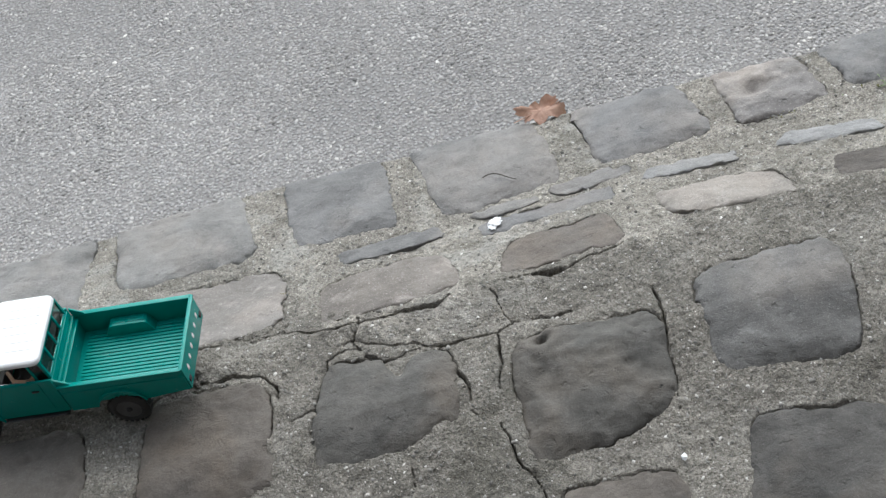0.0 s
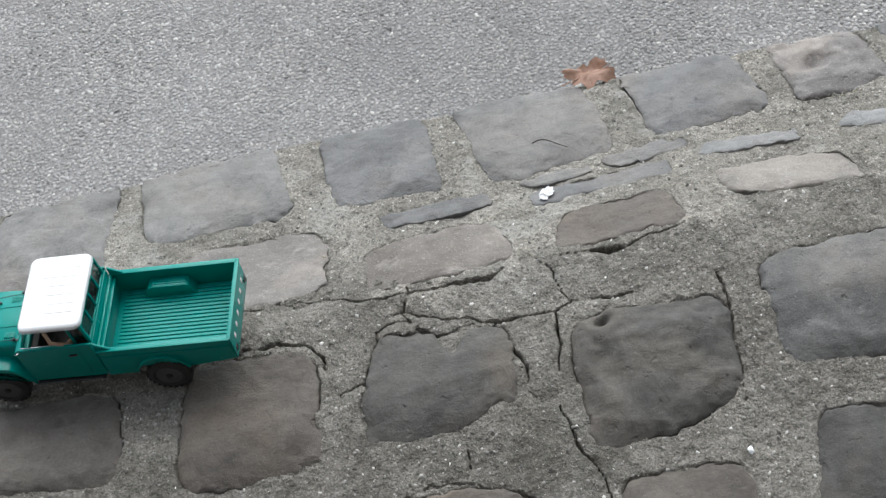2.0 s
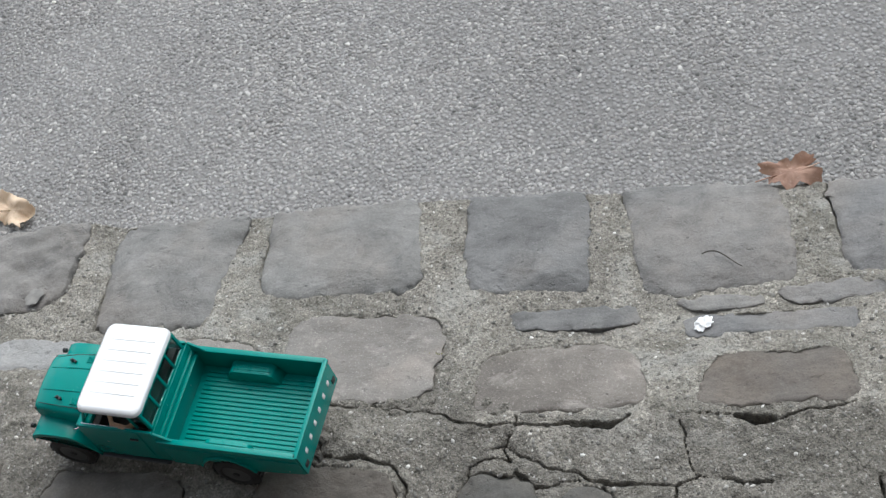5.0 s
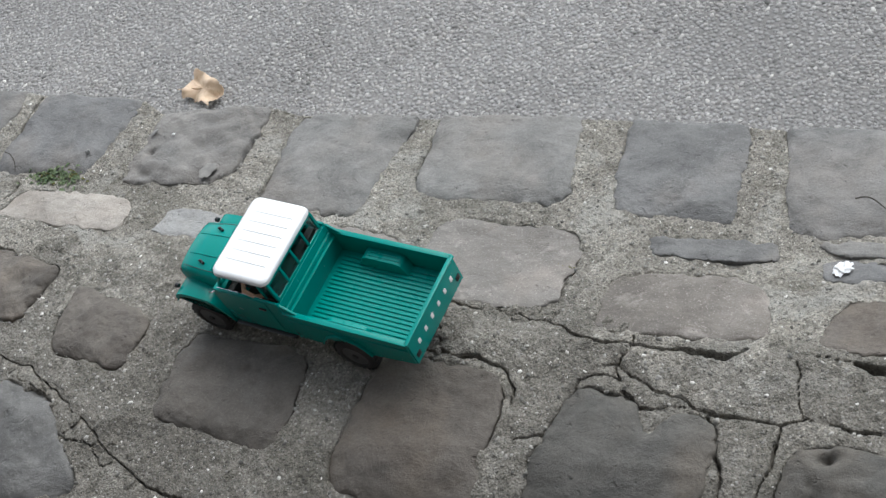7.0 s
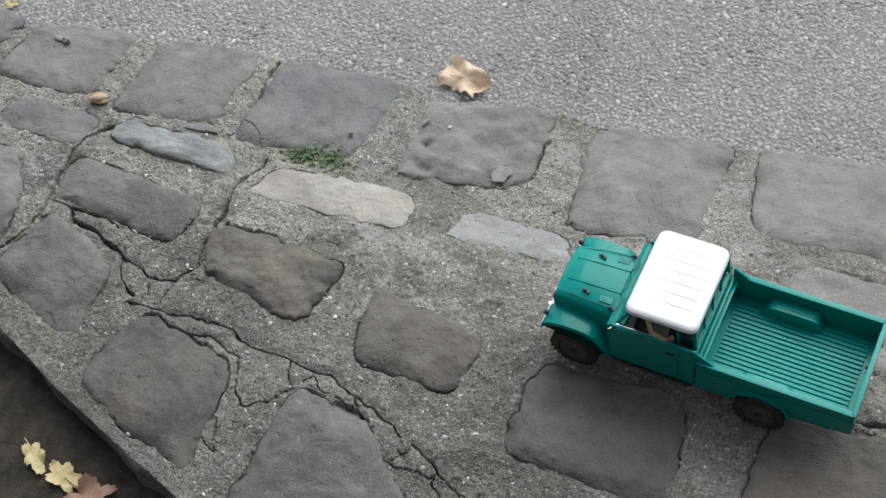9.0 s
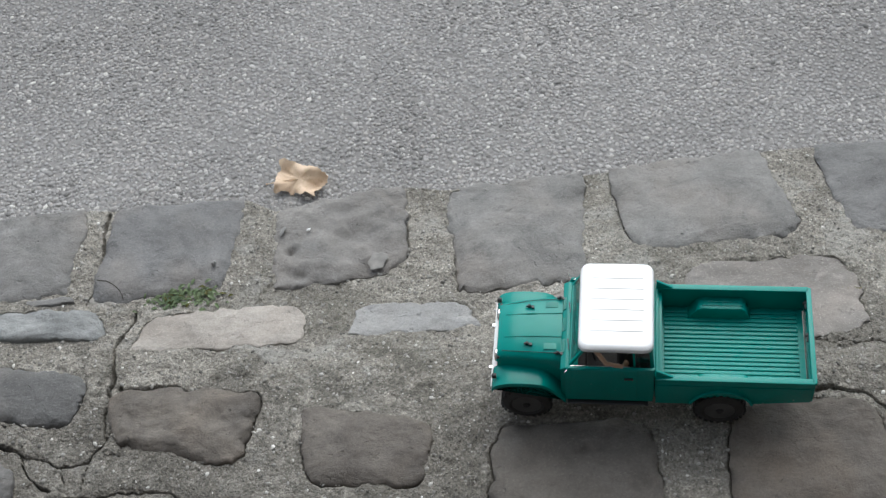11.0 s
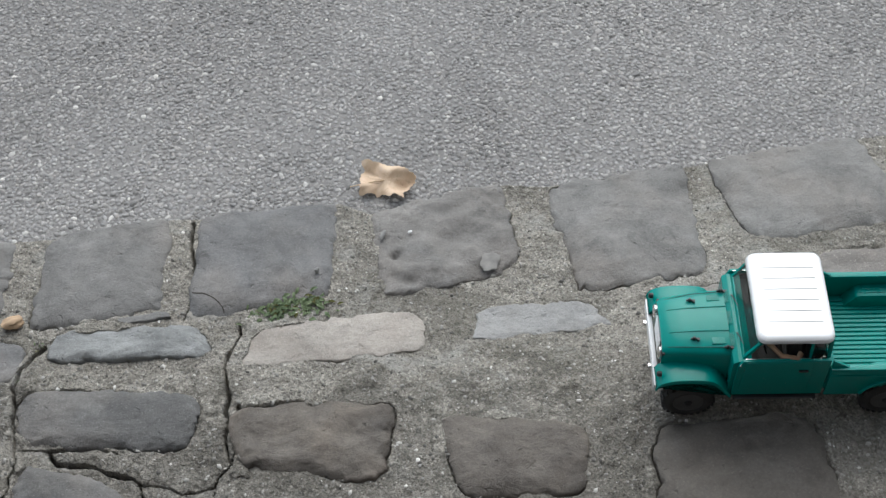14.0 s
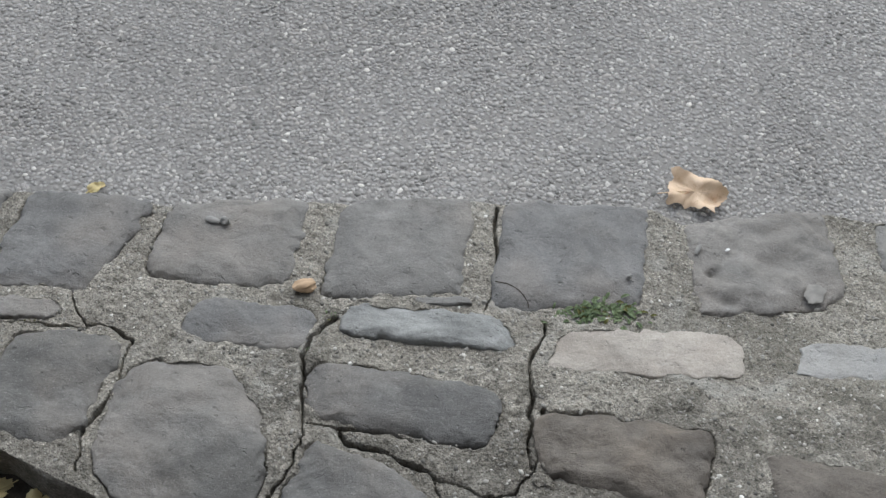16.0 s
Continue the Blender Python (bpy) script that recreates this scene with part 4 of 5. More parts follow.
        part("trim", box(0.095, 0.19, strip_y0, strip_y1, 0.0415, 0.0428, 0.0003), RIM, step)
        stalk = tube([(0.19, 0.0625 * side, 0.112), (0.194, 0.068 * side, 0.114), (0.194, 0.07 * side, 0.118)], 0.0008)
        part("mirror_stalk", stalk, CHROME, panel)
    rear_bm = box(0.0835, 0.088, -0.0615, 0.0615, 0.046, 0.114, 0.001)
    part("cab_back", rear_bm, GREEN, t)
    lean = lambda z: 0.0848 + (z - 0.114) * 0.06  # noqa: E731
    frame_bm = bmesh.new()
    for z0, z1 in ((0.112, 0.1175), (0.1455, 0.15)):
        prism([(lean(z0), z0), (lean(z0) + 0.0035, z0), (lean(z1) + 0.0035, z1), (lean(z1), z1)], -0.0565, 0.0565, 0.0005, bm=frame_bm)
    for y in (-0.0555, -0.0275, 0.0, 0.0275, 0.0555):
        prism([(lean(0.115), 0.115), (lean(0.115) + 0.0035, 0.115), (lean(0.148) + 0.0035, 0.148), (lean(0.148), 0.148)], y - 0.0016, y + 0.0016, 0.0004, bm=frame_bm)
    rear = part("rear_window_frame", frame_bm, GREEN, t)
    for k in range(4):
        y0 = -0.0538 + 0.0276 * k
        pane = part("rear_pane", prism([(lean(0.118) + 0.0015, 0.1178), (lean(0.118) + 0.0022, 0.1178), (lean(0.145) + 0.0022, 0.1452), (lean(0.145) + 0.0015, 0.1452)],
                                       y0, y0 + 0.0265, 0.0), GLASS, rear)
        pane.visible_shadow = False
    cowl = prism([(0.178, 0.114), (0.194, 0.1135), (0.2, 0.109), (0.2, 0.05), (0.194, 0.05), (0.19, 0.1), (0.178, 0.106)], -0.061, 0.061, 0.001)
    part("cowl", cowl, GREEN, t)
    for y in (-0.03, 0.0, 0.03):
        vent_bm = bmesh.new()
        for k in range(5):
            box(0.1955 + 0.0011 * k, 0.1961 + 0.0011 * k, y - 0.009, y + 0.009, 0.1118 - 0.0008 * k, 0.1134 - 0.0008 * k, 0.0, bm=vent_bm)
        part("cowl_vent", vent_bm, GREEN, t)
    shield_bm = bmesh.new()
    tilt = lambda z: 0.1905 - (z - 0.112) * 0.44  # noqa: E731
    for z0, z1 in ((0.1125, 0.117), (0.1455, 0.1495)):
        prism([(tilt(z0) - 0.0035, z0), (tilt(z0), z0), (tilt(z1), z1), (tilt(z1) - 0.0035, z1)], -0.0565, 0.0565, 0.0005, bm=shield_bm)
    shield = part("windscreen_frame", shield_bm, GREEN, t)
    pane = part("windscreen", prism([(tilt(0.117) - 0.002, 0.117), (tilt(0.117) - 0.0012, 0.117), (tilt(0.146) - 0.0012, 0.146), (tilt(0.146) - 0.002, 0.146)], -0.054, 0.054, 0.0), GLASS, shield)
    pane.visible_shadow = False
    for y in (-0.03, 0.022):
        part("wiper", tube([(0.192, y, 0.1145), (0.1905, y + 0.012, 0.122), (0.1895, y + 0.024, 0.128)], 0.0007), BLACK, shield)
    # roof: a soft-edged shell with six fine ribs
    roof_bm = box(0.0855, 0.1785, -0.062, 0.062, 0.1475, 0.1565, 0.0, taper=0.04)
    posts = [e for e in roof_bm.edges if abs((e.verts[0].co - e.verts[1].co).normalized().z) > 0.8]
    bmesh.ops.bevel(roof_bm, geom=posts, offset=0.011, segments=5, profile=0.5, affect="EDGES")
    bmesh.ops.subdivide_edges(roof_bm, edges=roof_bm.edges[:], cuts=3, use_grid_fill=True)
    for v in roof_bm.verts:
        if v.co.z > 0.155:
            fx, fy = (v.co.x - 0.132) / 0.0465, v.co.y / 0.062
            v.co.z += 0.0035 * max(0.0, 1 - fx * fx) * max(0.0, 1 - fy * fy) ** 0.7
    rims = [e for e in roof_bm.edges if len(e.link_faces) == 2 and e.calc_face_angle(0) > 0.9]
    bmesh.ops.bevel(roof_bm, geom=rims, offset=0.0052, segments=4, profile=0.5, affect="EDGES")
    shell = BVHTree.FromBMesh(roof_bm)
    roof = part("roof", roof_bm, WHITE, t, "white gently domed ribbed roof")
    for k in range(6):
        y = -0.0375 + 0.0147 * k
        crease = []
        for x in np.linspace(0.099, 0.163, 14):
            hit = shell.ray_cast(Vector((x, y, 0.3)), Vector((0, 0, -1)))[0]
            crease.append((x, y, hit.z - 0.0001))
        part("roof_rib", tube(crease, 0.0009, 8), WHITE, roof)
    # bonnet, wings and front
    sections = ((0.2, 0.046, 0.1065, 0.1105), (0.225, 0.0445, 0.1055, 0.1098), (0.255, 0.0415, 0.1035, 0.1078), (0.275, 0.0395, 0.101, 0.1052), (0.2815, 0.0385, 0.0965, 0.1))
    hood_bm, rows = bmesh.new(), []
    for x, w, edge, crown in sections:
        pts = [(-w, 0.05), (-w, edge - 0.006), (-w + 0.003, edge - 0.001), (-w + 0.009, edge + 0.0015), (-0.014, crown), (0, crown + 0.0006),
               (0.014, crown), (w - 0.009, edge + 0.0015), (w - 0.003, edge - 0.001), (w, edge - 0.006), (w, 0.05)]
        rows.append([hood_bm.verts.new((x, y, z)) for y, z in pts])
    for r, s in zip(rows, rows[1:]):
        for i in range(len(r) - 1):
            hood_bm.faces.new((r[i], r[i + 1], s[i + 1], s[i]))
    hood_bm.faces.new(rows[0])
    hood_bm.faces.new(rows[-1][::-1])
    hood = part("bonnet", hood_bm, GREEN, t)
    for side in (1, -1):
        crease = [(0.2, 0.0165 * side, 0.1105), (0.24, 0.016 * side, 0.1092), (0.272, 0.0155 * side, 0.1055)]
        part("crease", tube(crease, 0.0009), GREEN, hood)
        seam = [(0.201, 0.0385 * side, 0.1088), (0.24, 0.0365 * side, 0.1068), (0.275, 0.0325 * side, 0.1015)]
        part("seam", tube(seam, 0.0005), BLACK, hood)
        for x, y, z in ((0.243, 0.0265, 0.1088), (0.204, 0.039, 0.1095)):
            latch_bm = turned([(0.0, 0.002), (0.0034, 0.002), (0.0042, 0.001)], (x, y * side, z - 0.001), "Z", 10)
            box(x - 0.0042, x + 0.0042, y * side - 0.0009, y * side + 0.0009, z - 0.0008, z + 0.0014, 0.0003, bm=latch_bm)
            turned([(0.0, 0.0019), (0.0032, 0.0019)], (x - 0.0048, y * side + 0.0014, z - 0.001), "Z", 8, bm=latch_bm)
            part("bonnet_catch", latch_bm, BLACK, hood)
        pad = box(0.206, 0.222, min(0.025 * side, 0.034 * side), max(0.025 * side, 0.034 * side), 0.1068, 0.1091, 0.0002)
        for k in range(8):
            box(0.2066 + 0.0019 * k, 0.2075 + 0.0019 * k, min(0.0255 * side, 0.0335 * side), max(0.0255 * side, 0.0335 * side), 0.109, 0.1098, 0.0, bm=pad)
        part("vent_panel", pad, GREEN, hood)
        # wing: a swept shelf with a turned-down outer lip
        path = [(0.1945, 0.047), (0.2005, 0.0555), (0.2105, 0.0695), (0.2175, 0.077), (0.226, 0.0808), (0.245, 0.0825), (0.265, 0.0818), (0.278, 0.078), (0.2855, 0.0725), (0.288, 0.066)]
        for _ in range(2):
            path = [path[0]] + [(p[0] * (1 - f) + q[0] * f, p[1] * (1 - f) + q[1] * f) for p, q in zip(path, path[1:]) for f in (0.25, 0.75)] + [path[-1]]
        y0, y1 = sorted((0.037 * side, 0.0655 * side))
        wing = part("wing", prism(slab(path, 0.0032), y0, y1, 0.0011), GREEN, t)
        y0, y1 = sorted((0.0625 * side, 0.0665 * side))
        part("lip", prism(slab(path, 0.0075), y0, y1, 0.0012), GREEN, wing)
        lamp_bm = turned([(0.279, 0.0082), (0.2835, 0.0082), (0.285, 0.0066), (0.2856, 0.003)], (0, 0.0285 * side, 0.0845), "X", 20)
        part("headlight", lamp_bm, CHROME, t, "round chrome-rimmed headlight")
        blink_bm = turned([(0.282, 0.003), (0.2865, 0.0034), (0.2878, 0.002)], (0, 0.0545 * side, 0.079), "X", 12)
        part("indicator", blink_bm, BLACK, t)
        horn = box(0.28, 0.288, min(0.044 * side, 0.05 * side), max(0.044 * side, 0.05 * side), 0.05, 0.066, 0.001)
        part("bumper_bracket", horn, CHROME, t)
    grille_bm = box(0.2775, 0.2815, -0.0385, 0.0385, 0.058, 0.096, 0.0012)
    grille = part("grille", grille_bm, BLACK, t)
    for k in range(6):
        part("grille_bar", box(0.281, 0.2828, -0.018, 0.018, 0.0655 + 0.0048 * k, 0.0672 + 0.0048 * k, 0.0004), SILVER, grille)
    bumper_bm = box(0.2865, 0.29, -0.06, 0.06, 0.0505, 0.0635, 0.0009)
    box(0.284, 0.29, -0.06, 0.06, 0.0618, 0.0638, 0.0006, bm=bumper_bm)
    bumper = part("bumper", bumper_bm, SILVER, t, "white-silver flat steel front bumper")
    for y in (-0.03, 0.03):
        part("hook", box(0.2895, 0.2945, y - 0.0022, y + 0.0022, 0.0535, 0.0595, 0.0008), CHROME, bumper)
    # inside
    seat_bm = box(0.098, 0.13, -0.052, 0.052, 0.05, 0.075, 0.004)
    box(0.09, 0.102, -0.052, 0.052, 0.06, 0.122, 0.004, bm=seat_bm)
    part("seat", seat_bm, CABIN, t)
    # Dark panels added behind doors and back wall to shade the cab.
    for side in (1, -1):
        part("door_lining", box(0.09, 0.19, min(0.0585 * side, 0.0608 * side), max(0.0585 * side, 0.0608 * side), 0.05, 0.113, 0.0008), CABIN, t)
    part("back_lining", box(0.0884, 0.0905, -0.058, 0.058, 0.05, 0.113, 0.0008), CABIN, t)
    part("dashboard", box(0.168, 0.184, -0.058, 0.058, 0.088, 0.108, 0.003), CABIN, t)
    ring = [(0.158 + 0.004 * math.cos(a), 0.027 + 0.0145 * math.sin(a), 0.104 + 0.0135 * math.cos(a)) for a in np.linspace(0, 6.283, 21)]
    part("steering_wheel", tube(ring, 0.0014), BLACK, t)
    # the body is a little wider and taller than it was drawn; the wheels keep their round
    for o in t.children_recursive:
        turning = o.name.startswith("wheel") and not o.name.startswith(("wheel_arch", "wheel_box")) or o.parent.name.startswith("wheel.") or o.parent.name == "wheel"
        if turning:
            side = 1 if sum(v.co.y for v in o.data.vertices) > 0 else -1
            o.data.transform(Matrix.Translation((0, 0.0062 * side, 0)))
        else:
            o.data.transform(Matrix.Diagonal((1, 1.055, 1.07, 1)))
    return t


def driver_doll(m):
    """A plain seated figure: one mesh of rounded lumps."""
    bm = bmesh.new()
    lumps = (((0.118, 0.027, 0.092), (0.011, 0.017, 0.022), 1), ((0.12, 0.027, 0.126), (0.0085, 0.0075, 0.011), 0), ((0.121, 0.027, 0.135), (0.0095, 0.0085, 0.005), 1))
    for at, size, slot in lumps:
        made = bmesh.ops.create_uvsphere(bm, u_segments=14, v_segments=10, radius=1, matrix=Matrix.Translation(at) @ Matrix.Diagonal((*size, 1)))["verts"]
        for f in {f for v in made for f in v.link_faces}:
            f.material_index = slot
    for y, elbow in ((0.043, (0.124, 0.053, 0.113)), (0.01, (0.134, 0.007, 0.094))):
        start = len(bm.faces)
        tube([(0.118, y, 0.106), (0.121, (y + elbow[1]) / 2, 0.107), elbow, (0.143, elbow[1] * 0.95, 0.1145), (0.155, 0.027 + (y - 0.027) * 0.6, 0.1145), (0.158, 0.027 + (y - 0.027) * 0.5, 0.1145)], 0.0036, 10, bm=bm)
        bm.faces.ensure_lookup_table()
    bmesh.ops.transform(bm, matrix=Matrix.Diagonal((1, 1.2, 1.1, 1)), verts=bm.verts[:])
    ob = part("driver_doll", bm, SKIN)
    ob.data.materials.append(CABIN)
    ob.matrix_world = m
    return tagged(ob, "small plain tan toy figure seated at the wheel", "doll")


# Stands on the pavement setts, nose towards the far end of the street.
front_near, rear_near = Vector((-0.735, -0.446, 0.0)), Vector((-0.4835, -0.4925, 0.0))
nose = (front_near - rear_near).normalized()
left = Vector((-nose.y, nose.x, 0))
stand = rear_near - left * 0.058 + Vector((0.005, 0.01, 0))
TRUCK = Matrix.Translation((stand.x, stand.y, 0.1215)) @ Matrix.Rotation(math.atan2(nose.y, nose.x), 4, "Z")
pickup(TRUCK)
driver_doll(TRUCK)


# ---- leaves, weeds and litter ----
def dry_leaf(name, size, material, m, label, curl=0.35, lobes=5, seed=0, fold=0.0, shape=0.6, outline=None):
    """A lobed leaf with thickness, a midrib and a curled blade."""
    rng = random.Random(seed)
    bm = bmesh.new()
    around, rings = 72, 7
    phase = [rng.uniform(0.75, 1.1) for _ in range(lobes)]
    grid = []
    for j in range(rings + 1):
        row = []
        for i in range(around):
            a = 2 * math.pi * i / around
            lobe = abs(math.cos(a * lobes / 2))
            r = (shape + (1 - shape) * lobe**0.8) * phase[int(a / (2 * math.pi) * lobes + 0.5) % lobes] * (1 + 0.05 * math.sin(a * 23 + seed) + 0.03 * math.sin(a * 41))
            if outline:
                r = float(np.interp(math.degrees(a), [q[0] for q in outline], [q[1] for q in outline])) * (1 + 0.03 * math.sin(a * 29))
            r *= size / 2 * (j / rings)
            x, y = r * math.cos(a) * 1.1, r * math.sin(a) * 0.72
            z = curl * (y * y - 0.3 * x * x) / size * 2.2 + 0.2 * size * noise.noise(Vector((x, y, 0)) / size * 3.8 + Vector((seed, 0, 0))) * (j / rings)
            over = max(0.0, y - 0.08 * size) if fold else 0.0
            y, z = y - over * (1 - math.cos(fold)), z + over * math.sin(fold)
            z += -0.02 * size * abs(math.sin(a * lobes / 2)) * (j / rings)
            row.append(bm.verts.new((x, y, z + 0.25 * size * 0.12)))
        grid.append(row)
    for r, s in zip(grid[1:], grid[2:]):
        for i in range(around):
            bm.faces.new((r[i], r[(i + 1) % around], s[(i + 1) % around], s[i]))
    hub = grid[0][0]
    for i in range(around):
        bm.faces.new((hub, grid[1][i], grid[1][(i + 1) % around]))
    for v in grid[0][1:]:
        bm.verts.remove(v)
    bmesh.ops.recalc_face_normals(bm, faces=bm.faces[:])
    bmesh.ops.solidify(bm, geom=bm.faces[:], thickness=0.0006)
    tube([(-size * 0.02, 0, 0.03 * size), (-size * 0.3, -size * 0.03, 0.035 * size), (-size * 0.62, -size * 0.1, 0.06 * size)], 0.0012, 5, bm=bm)
    ob = part(name, bm, material)
    ob.matrix_world = m
    return tagged(ob, label, "leaf")


PLANE_LEAF = [(0, 0.97), (8, 1.0), (20, 0.86), (34, 0.84), (53, 0.78), (70, 0.74), (88, 0.8), (102, 0.98), (112, 1.1), (122, 1.4), (130, 1.15), (138, 0.84), (148, 0.92), (158, 0.86), (191, 0.78), (212, 0.95),
              (222, 1.18), (229, 0.92), (240, 0.72), (250, 0.86), (262, 0.7), (280, 0.98), (290, 0.84), (299, 1.22), (308, 0.92), (318, 0.98), (333, 0.86), (345, 0.94), (360, 0.97)]
dry_leaf("dry_leaf", 0.086, TAN_LEAF, pose(-1.022, 0.088, 0.014, 14, -4, -10), "curled dry tan leaf lying on the asphalt by the kerb", 0.2, 7, 5, outline=PLANE_LEAF)
dry_leaf("dry_leaf", 0.088, RUST_LEAF, pose(0.248, -0.008, 0.036, -6, 5, 12), "dry rust-brown lobed leaf against the gutter stones", -0.3, 7, 8, fold=0.9, shape=0.76)
dry_leaf("yellow_leaf", 0.027, YELLOW_LEAF, pose(-1.868, 0.125, 0.004, 4, 0, 30), "small yellow leaf on the asphalt edge", 0.3, 3, 12)
for k, (x, y, turn_deg, size) in enumerate(((-1.892, -0.376, 20, 0.05), (-1.857, -0.388, 100, 0.05), (-1.945, -0.36, 200, 0.06), (-1.34, -0.735, 40, 0.07), (-1.385, -0.71, 150, 0.06),
                                            (-1.3, -0.775, 250, 0.06), (-1.44, -0.69, 310, 0.055))):
    dry_leaf("fallen_leaf", size, YELLOW_LEAF if k % 2 == 0 else RUST_LEAF, pose(x, y, 0.02, 5 * (k % 3), -4, turn_deg),
             "fallen yellowish leaf on dark soil below the pavement", 0.4, 5, 20 + k)


def weed(x, y, z, size, leaves, seed, material, label):
    """A low rosette of toothed leaves and a few blades."""
    rng = random.Random(seed)
    plant = empty("weed", pose(x, y, z), label, "plant")
    for k in range(leaves):
        bm = bmesh.new()
        a, long = rng.uniform(0, 6.28), size * rng.uniform(0.09, 0.24)
        wide, rise = long * rng.uniform(0.09, 0.22), rng.uniform(0.3, 1.5)
        ox, oy = rng.gauss(0, size * 0.45), rng.gauss(0, size * 0.13)
        rows = []
        for i in range(8):
            s = i / 7
            w = wide * math.sin(math.pi * min(1, s * 0.9 + 0.1)) * (1 + 0.35 * (i % 2))
            h = long * (rise * s - 0.75 * rise * s * s)
            rows.append([bm.verts.new((ox + long * s * math.cos(a) - w * e * math.sin(a), oy + long * s * math.sin(a) + w * e * math.cos(a), h + abs(e) * w * 0.4)) for e in (-1, 0, 1)])
        for r, q in zip(rows, rows[1:]):
            for i in (0, 1):
                bm.faces.new((r[i], r[i + 1], q[i + 1], q[i]))
        bmesh.ops.solidify(bm, geom=bm.faces[:], thickness=0.0004)
        part("leaf", bm, material if rng.random() > 0.15 else MOSS, plant)
    return plant


weed(-1.195, -0.152, 0.07, 0.06, 210, 1, WEED, "low green weed growing from a mortar joint")
weed(0.79, -0.212, 0.07, 0.045, 20, 2, WEED, "tuft of green grass in the joint of the gutter stones")
weed(0.611, -0.217, 0.07, 0.025, 14, 3, MOSS, "yellowish moss tuft beside a pale gutter stone")
weed(-0.245, -0.295, 0.084, 0.018, 10, 4, MOSS, "tiny yellow-green sprout in the mortar")
weed(-1.535, -0.15, 0.076, 0.022, 12, 5, WEED, "small green sprout in a crack beside the kerb stone")
weed(-1.56, -0.2, 0.079, 0.018, 8, 6, WEED, "small green sprout in a crack of the mortar")
weed(-1.91, -0.15, 0.08, 0.016, 10, 7, MOSS, "small moss tuft in a crack")


def lump(name, x, y, size, material, label, category, seed, squash=0.5, lift=0.0):
    """A small uneven pebble or scrap."""
    bm = bmesh.new()
    bmesh.ops.create_icosphere(bm, subdivisions=2 if name == "mortar_fragment" else 3, radius=1)
    for v in bm.verts:
        k = 1 + (0.9 if name == "paper_scrap" else 0.45) * noise.noise(v.co * (2.6 if name == "paper_scrap" else 1.4) + Vector((seed, 0, 0))) + 0.15 * noise.noise(v.co * 4 + Vector((0, seed, 0)))
        v.co = Vector((v.co.x * size[0] * k, v.co.y * size[1] * k, v.co.z * size[2] * k))
    ob = part(name, bm, material, smooth=name != "mortar_fragment")
    ob.matrix_world = pose(x, y, float(top(x, y)) + 0.003 + size[2] * squash + lift, 0, 0, seed * 40)
    return tagged(ob, label, category)


lump("paper_scrap", 0.117, -0.275, (0.011, 0.008, 0.004), PAPER, "crumpled white scrap of paper on the mortar", "litter", 1)
lump("wood_chip", -1.566, -0.108, (0.016, 0.009, 0.007), SHELL, "smooth tan wood chip beside the gutter stones", "wood chip", 0.2)
lump("pebble", -1.147, -0.1, (0.004, 0.0035, 0.004), PEBBLE, "small grey pebble on a gutter stone", "pebble", 2, 0.8, 0.004)
lump("pebble", -1.674, 0.0, (0.007, 0.006, 0.006), PEBBLE, "small grey pebble on a gutter stone", "pebble", 3, 0.6, 0.004)
lump("pebble", -1.69, 0.004, (0.01, 0.005, 0.002), PEBBLE, "flat pale scrap on a gutter stone", "litter", 4, 0.5, 0.004)
lump("pebble", -1.006, -0.047, (0.0032, 0.002, 0.0014), PAPER, "tiny white chip on a gutter stone", "pebble", 5, 0.5, 0.005)
lump("pebble", -1.045, -0.044, (0.009, 0.003, 0.0012), PEBBLE, "flat grey chip on a gutter stone", "pebble", 6, 0.4, 0.003)
lump("pebble", 0.278, -0.796, (0.005, 0.004, 0.003), PAPER, "small white pebble in the mortar", "pebble", 7)
lump("mortar_splash", -0.905, -0.125, (0.012, 0.015, 0.0008), CHIP, "flat pale grey splash of mortar on a gutter stone", "mortar splash", 8, 0.2, 0.004)
# broken lumps of mortar in and beside the widest cracks
rubble = random.Random(5)
for (ax, ay), (bx, by), count in (((-1.06, -0.528), (-0.74, -0.69), 7), ((-0.15, -0.405), (-0.11, -0.46), 5), ((-0.39, -0.43), (-0.36, -0.45), 3), ((-0.37, -0.376), (-0.09, -0.404), 14), ((-1.31, -0.41), (-1.28, -0.36), 3)):
    for k in range(count):
        f = (k + rubble.random()) / count
        r = rubble.uniform(0.006, 0.012)
        piece = lump("mortar_fragment", ax + (bx - ax) * f + rubble.gauss(0, 0.009), ay + (by - ay) * f + rubble.gauss(0, 0.007), (r, r * rubble.uniform(0.5, 0.9), r * 0.5),
                     MORTAR, "broken grey lump of mortar in a crack", "mortar fragment", rubble.uniform(10, 90), -0.1, -0.006)
        tagged(piece, group="broken mortar along the cracks")
twig_bm = tube([(0.119 + 0.0053 * k, -0.158 + 0.005 * math.sin(k * 0.5) - 0.00021 * k * k, 0.0715) for k in range(11)], 0.0011, 6)
tagged(part("twig", twig_bm, TWIG), "thin dark curved twig lying on a gutter stone", "twig")


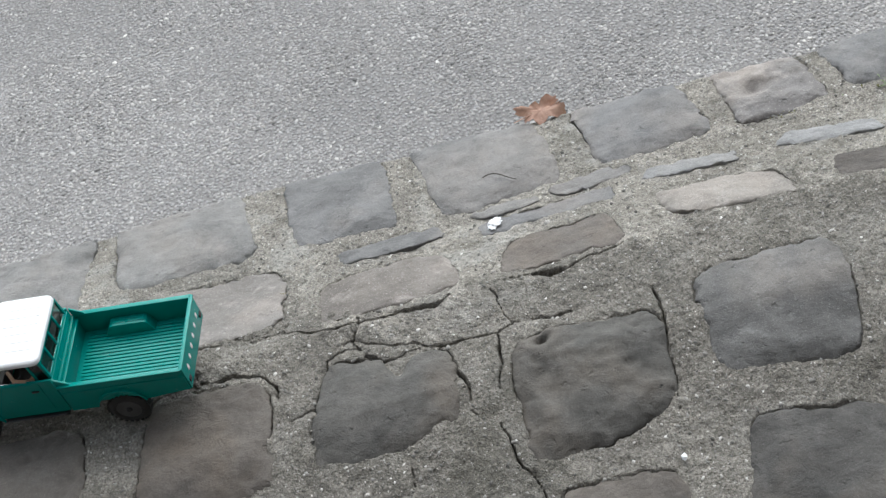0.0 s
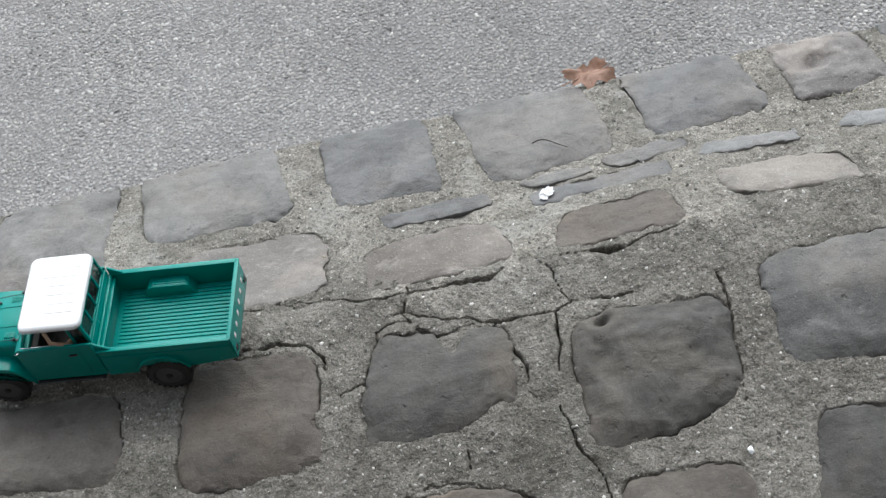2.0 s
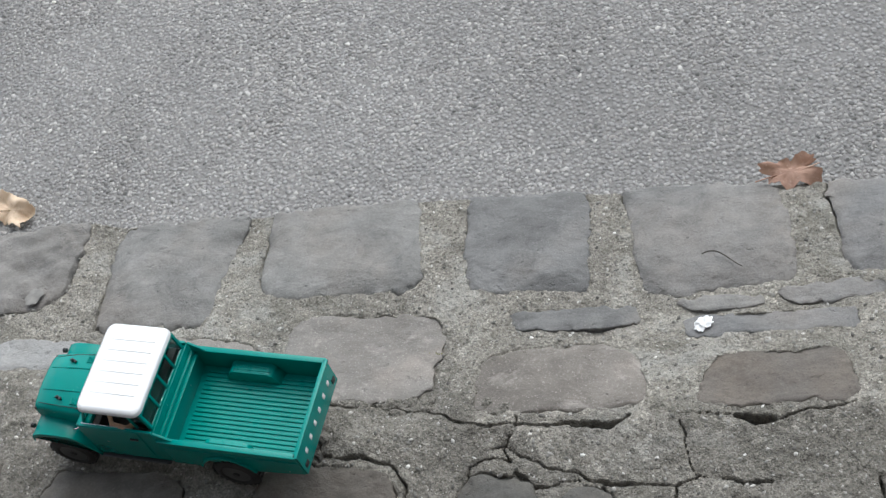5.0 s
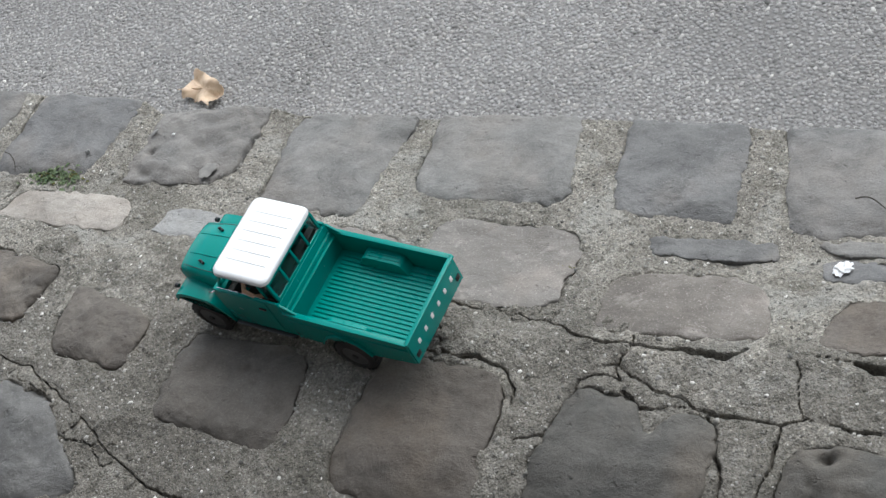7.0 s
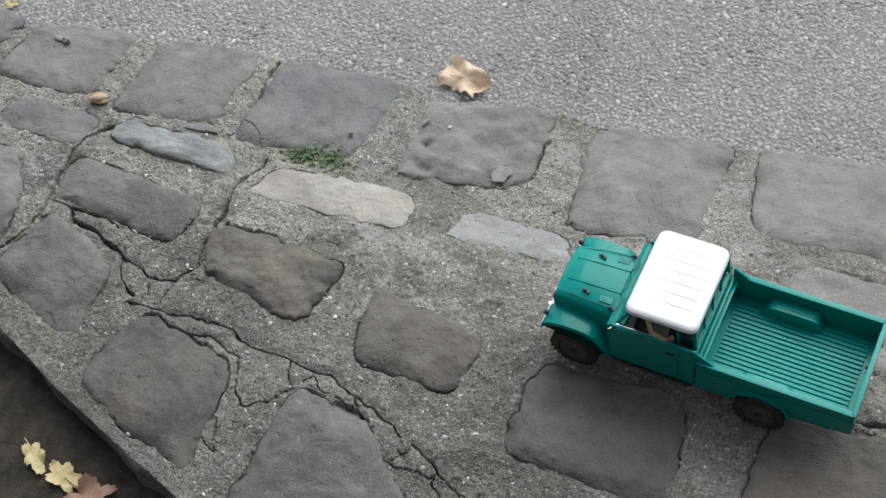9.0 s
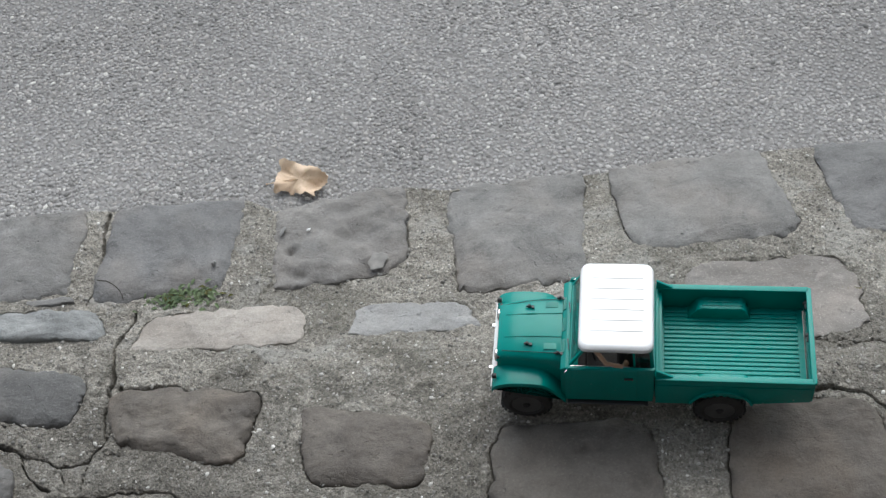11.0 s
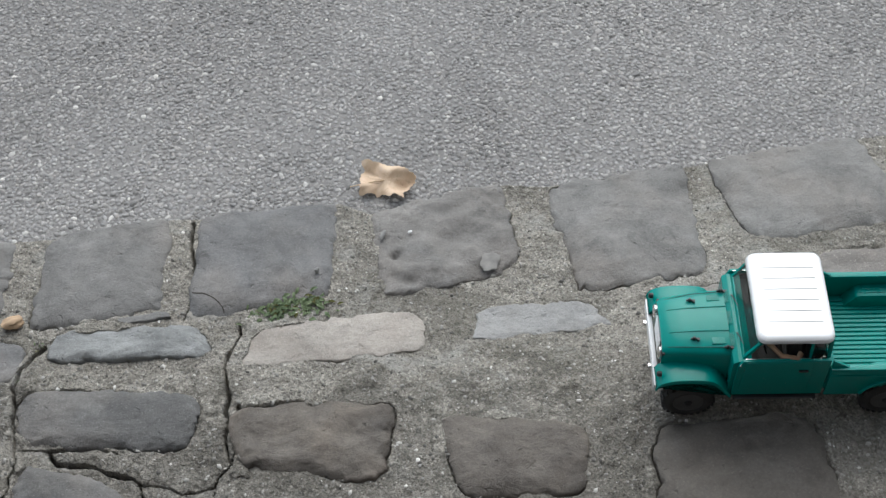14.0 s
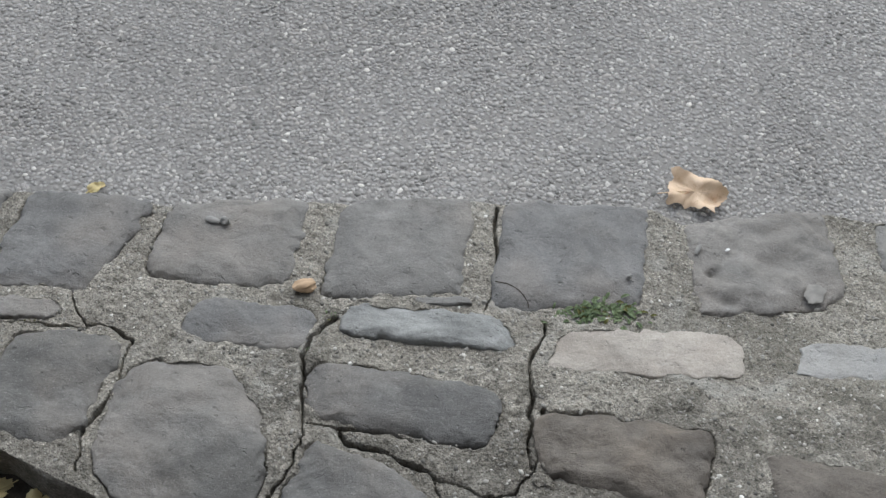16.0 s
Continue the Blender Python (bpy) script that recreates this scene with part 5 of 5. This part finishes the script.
def build_grit():
    """Angular grit and tiny pebbles bedded in the mortar joints, most of them almost flush."""
    rng = np.random.RandomState(11)
    x, y = rng.uniform(-2.1, 1.1, 62000), rng.uniform(-1.0, 0.05, 62000)
    free = (y > front_edge(x) + 0.02) & (y < road_edge(x) - 0.01)
    for _, _, quad, _ in SETTS:
        inside = np.ones(len(x), bool)
        for (ax, ay), (bx, by) in zip(quad, (*quad[1:], quad[0])):
            inside &= (bx - ax) * (y - ay) - (by - ay) * (x - ax) < 0
        free &= ~inside
    for width, line in CRACKS:
        free &= distance(x, y, line) > 0.004 + 0.003 * width
    x, y = x[free], y[free]
    k = len(x)
    r = 0.0008 + 0.003 * rng.rand(k) ** 5
    z = mortar_height(x, y) + r * rng.uniform(-0.25, 0.12, k)
    corner = np.arange(5) * 2 * math.pi / 5
    turn, long = rng.uniform(0, 6.28, k), rng.uniform(0.68, 1.0, k)
    lean = rng.normal(0, 0.3, (2, k))
    co = np.empty((k, 10, 3))
    shape = rng.uniform(0.7, 1.3, (k, 5))
    for ring, (wide, lift) in enumerate(((1.1, -0.6), (0.72, 0.32))):
        lx, ly = r[:, None] * wide * shape * np.cos(corner) / long[:, None], r[:, None] * wide * shape * np.sin(corner) * long[:, None]
        ox, oy = lx * np.cos(turn)[:, None] - ly * np.sin(turn)[:, None], lx * np.sin(turn)[:, None] + ly * np.cos(turn)[:, None]
        co[:, ring * 5 : ring * 5 + 5] = np.stack([x[:, None] + ox, y[:, None] + oy, (z + r * lift)[:, None] + lean[0][:, None] * ox + lean[1][:, None] * oy], -1)
    sides = [i for j in range(5) for i in (j, (j + 1) % 5, 5 + (j + 1) % 5, 5 + j)] + [5, 6, 7, 8, 9]
    mesh = bpy.data.meshes.new("mortar_grit")
    mesh.vertices.add(k * 10)
    mesh.vertices.foreach_set("co", co.astype(np.float32).ravel())
    mesh.loops.add(k * 25)
    mesh.loops.foreach_set("vertex_index", (np.array(sides)[None] + 10 * np.arange(k)[:, None]).ravel().astype(np.int32))
    mesh.polygons.add(k * 6)
    mesh.polygons.foreach_set("loop_start", (np.arange(6)[None] * 4 + 25 * np.arange(k)[:, None]).ravel().astype(np.int32))
    mesh.update(calc_edges=True)
    return mesh


def grit_material():
    s = Mat("pale_mixed_grit", rough=0.75)
    s.colour(s.ramp(s.random(island=True), (0.0, (0.07, 0.066, 0.058)), (0.25, (0.15, 0.142, 0.127)), (0.6, (0.24, 0.23, 0.208)), (0.88, (0.36, 0.345, 0.315)), (0.97, (0.52, 0.5, 0.46)), (1.0, (0.74, 0.72, 0.68))))
    return s.m


tagged(link("mortar_grit", build_grit(), grit_material()), "pale grit and tiny pebbles bedded in the mortar", "grit", kind="stuff")
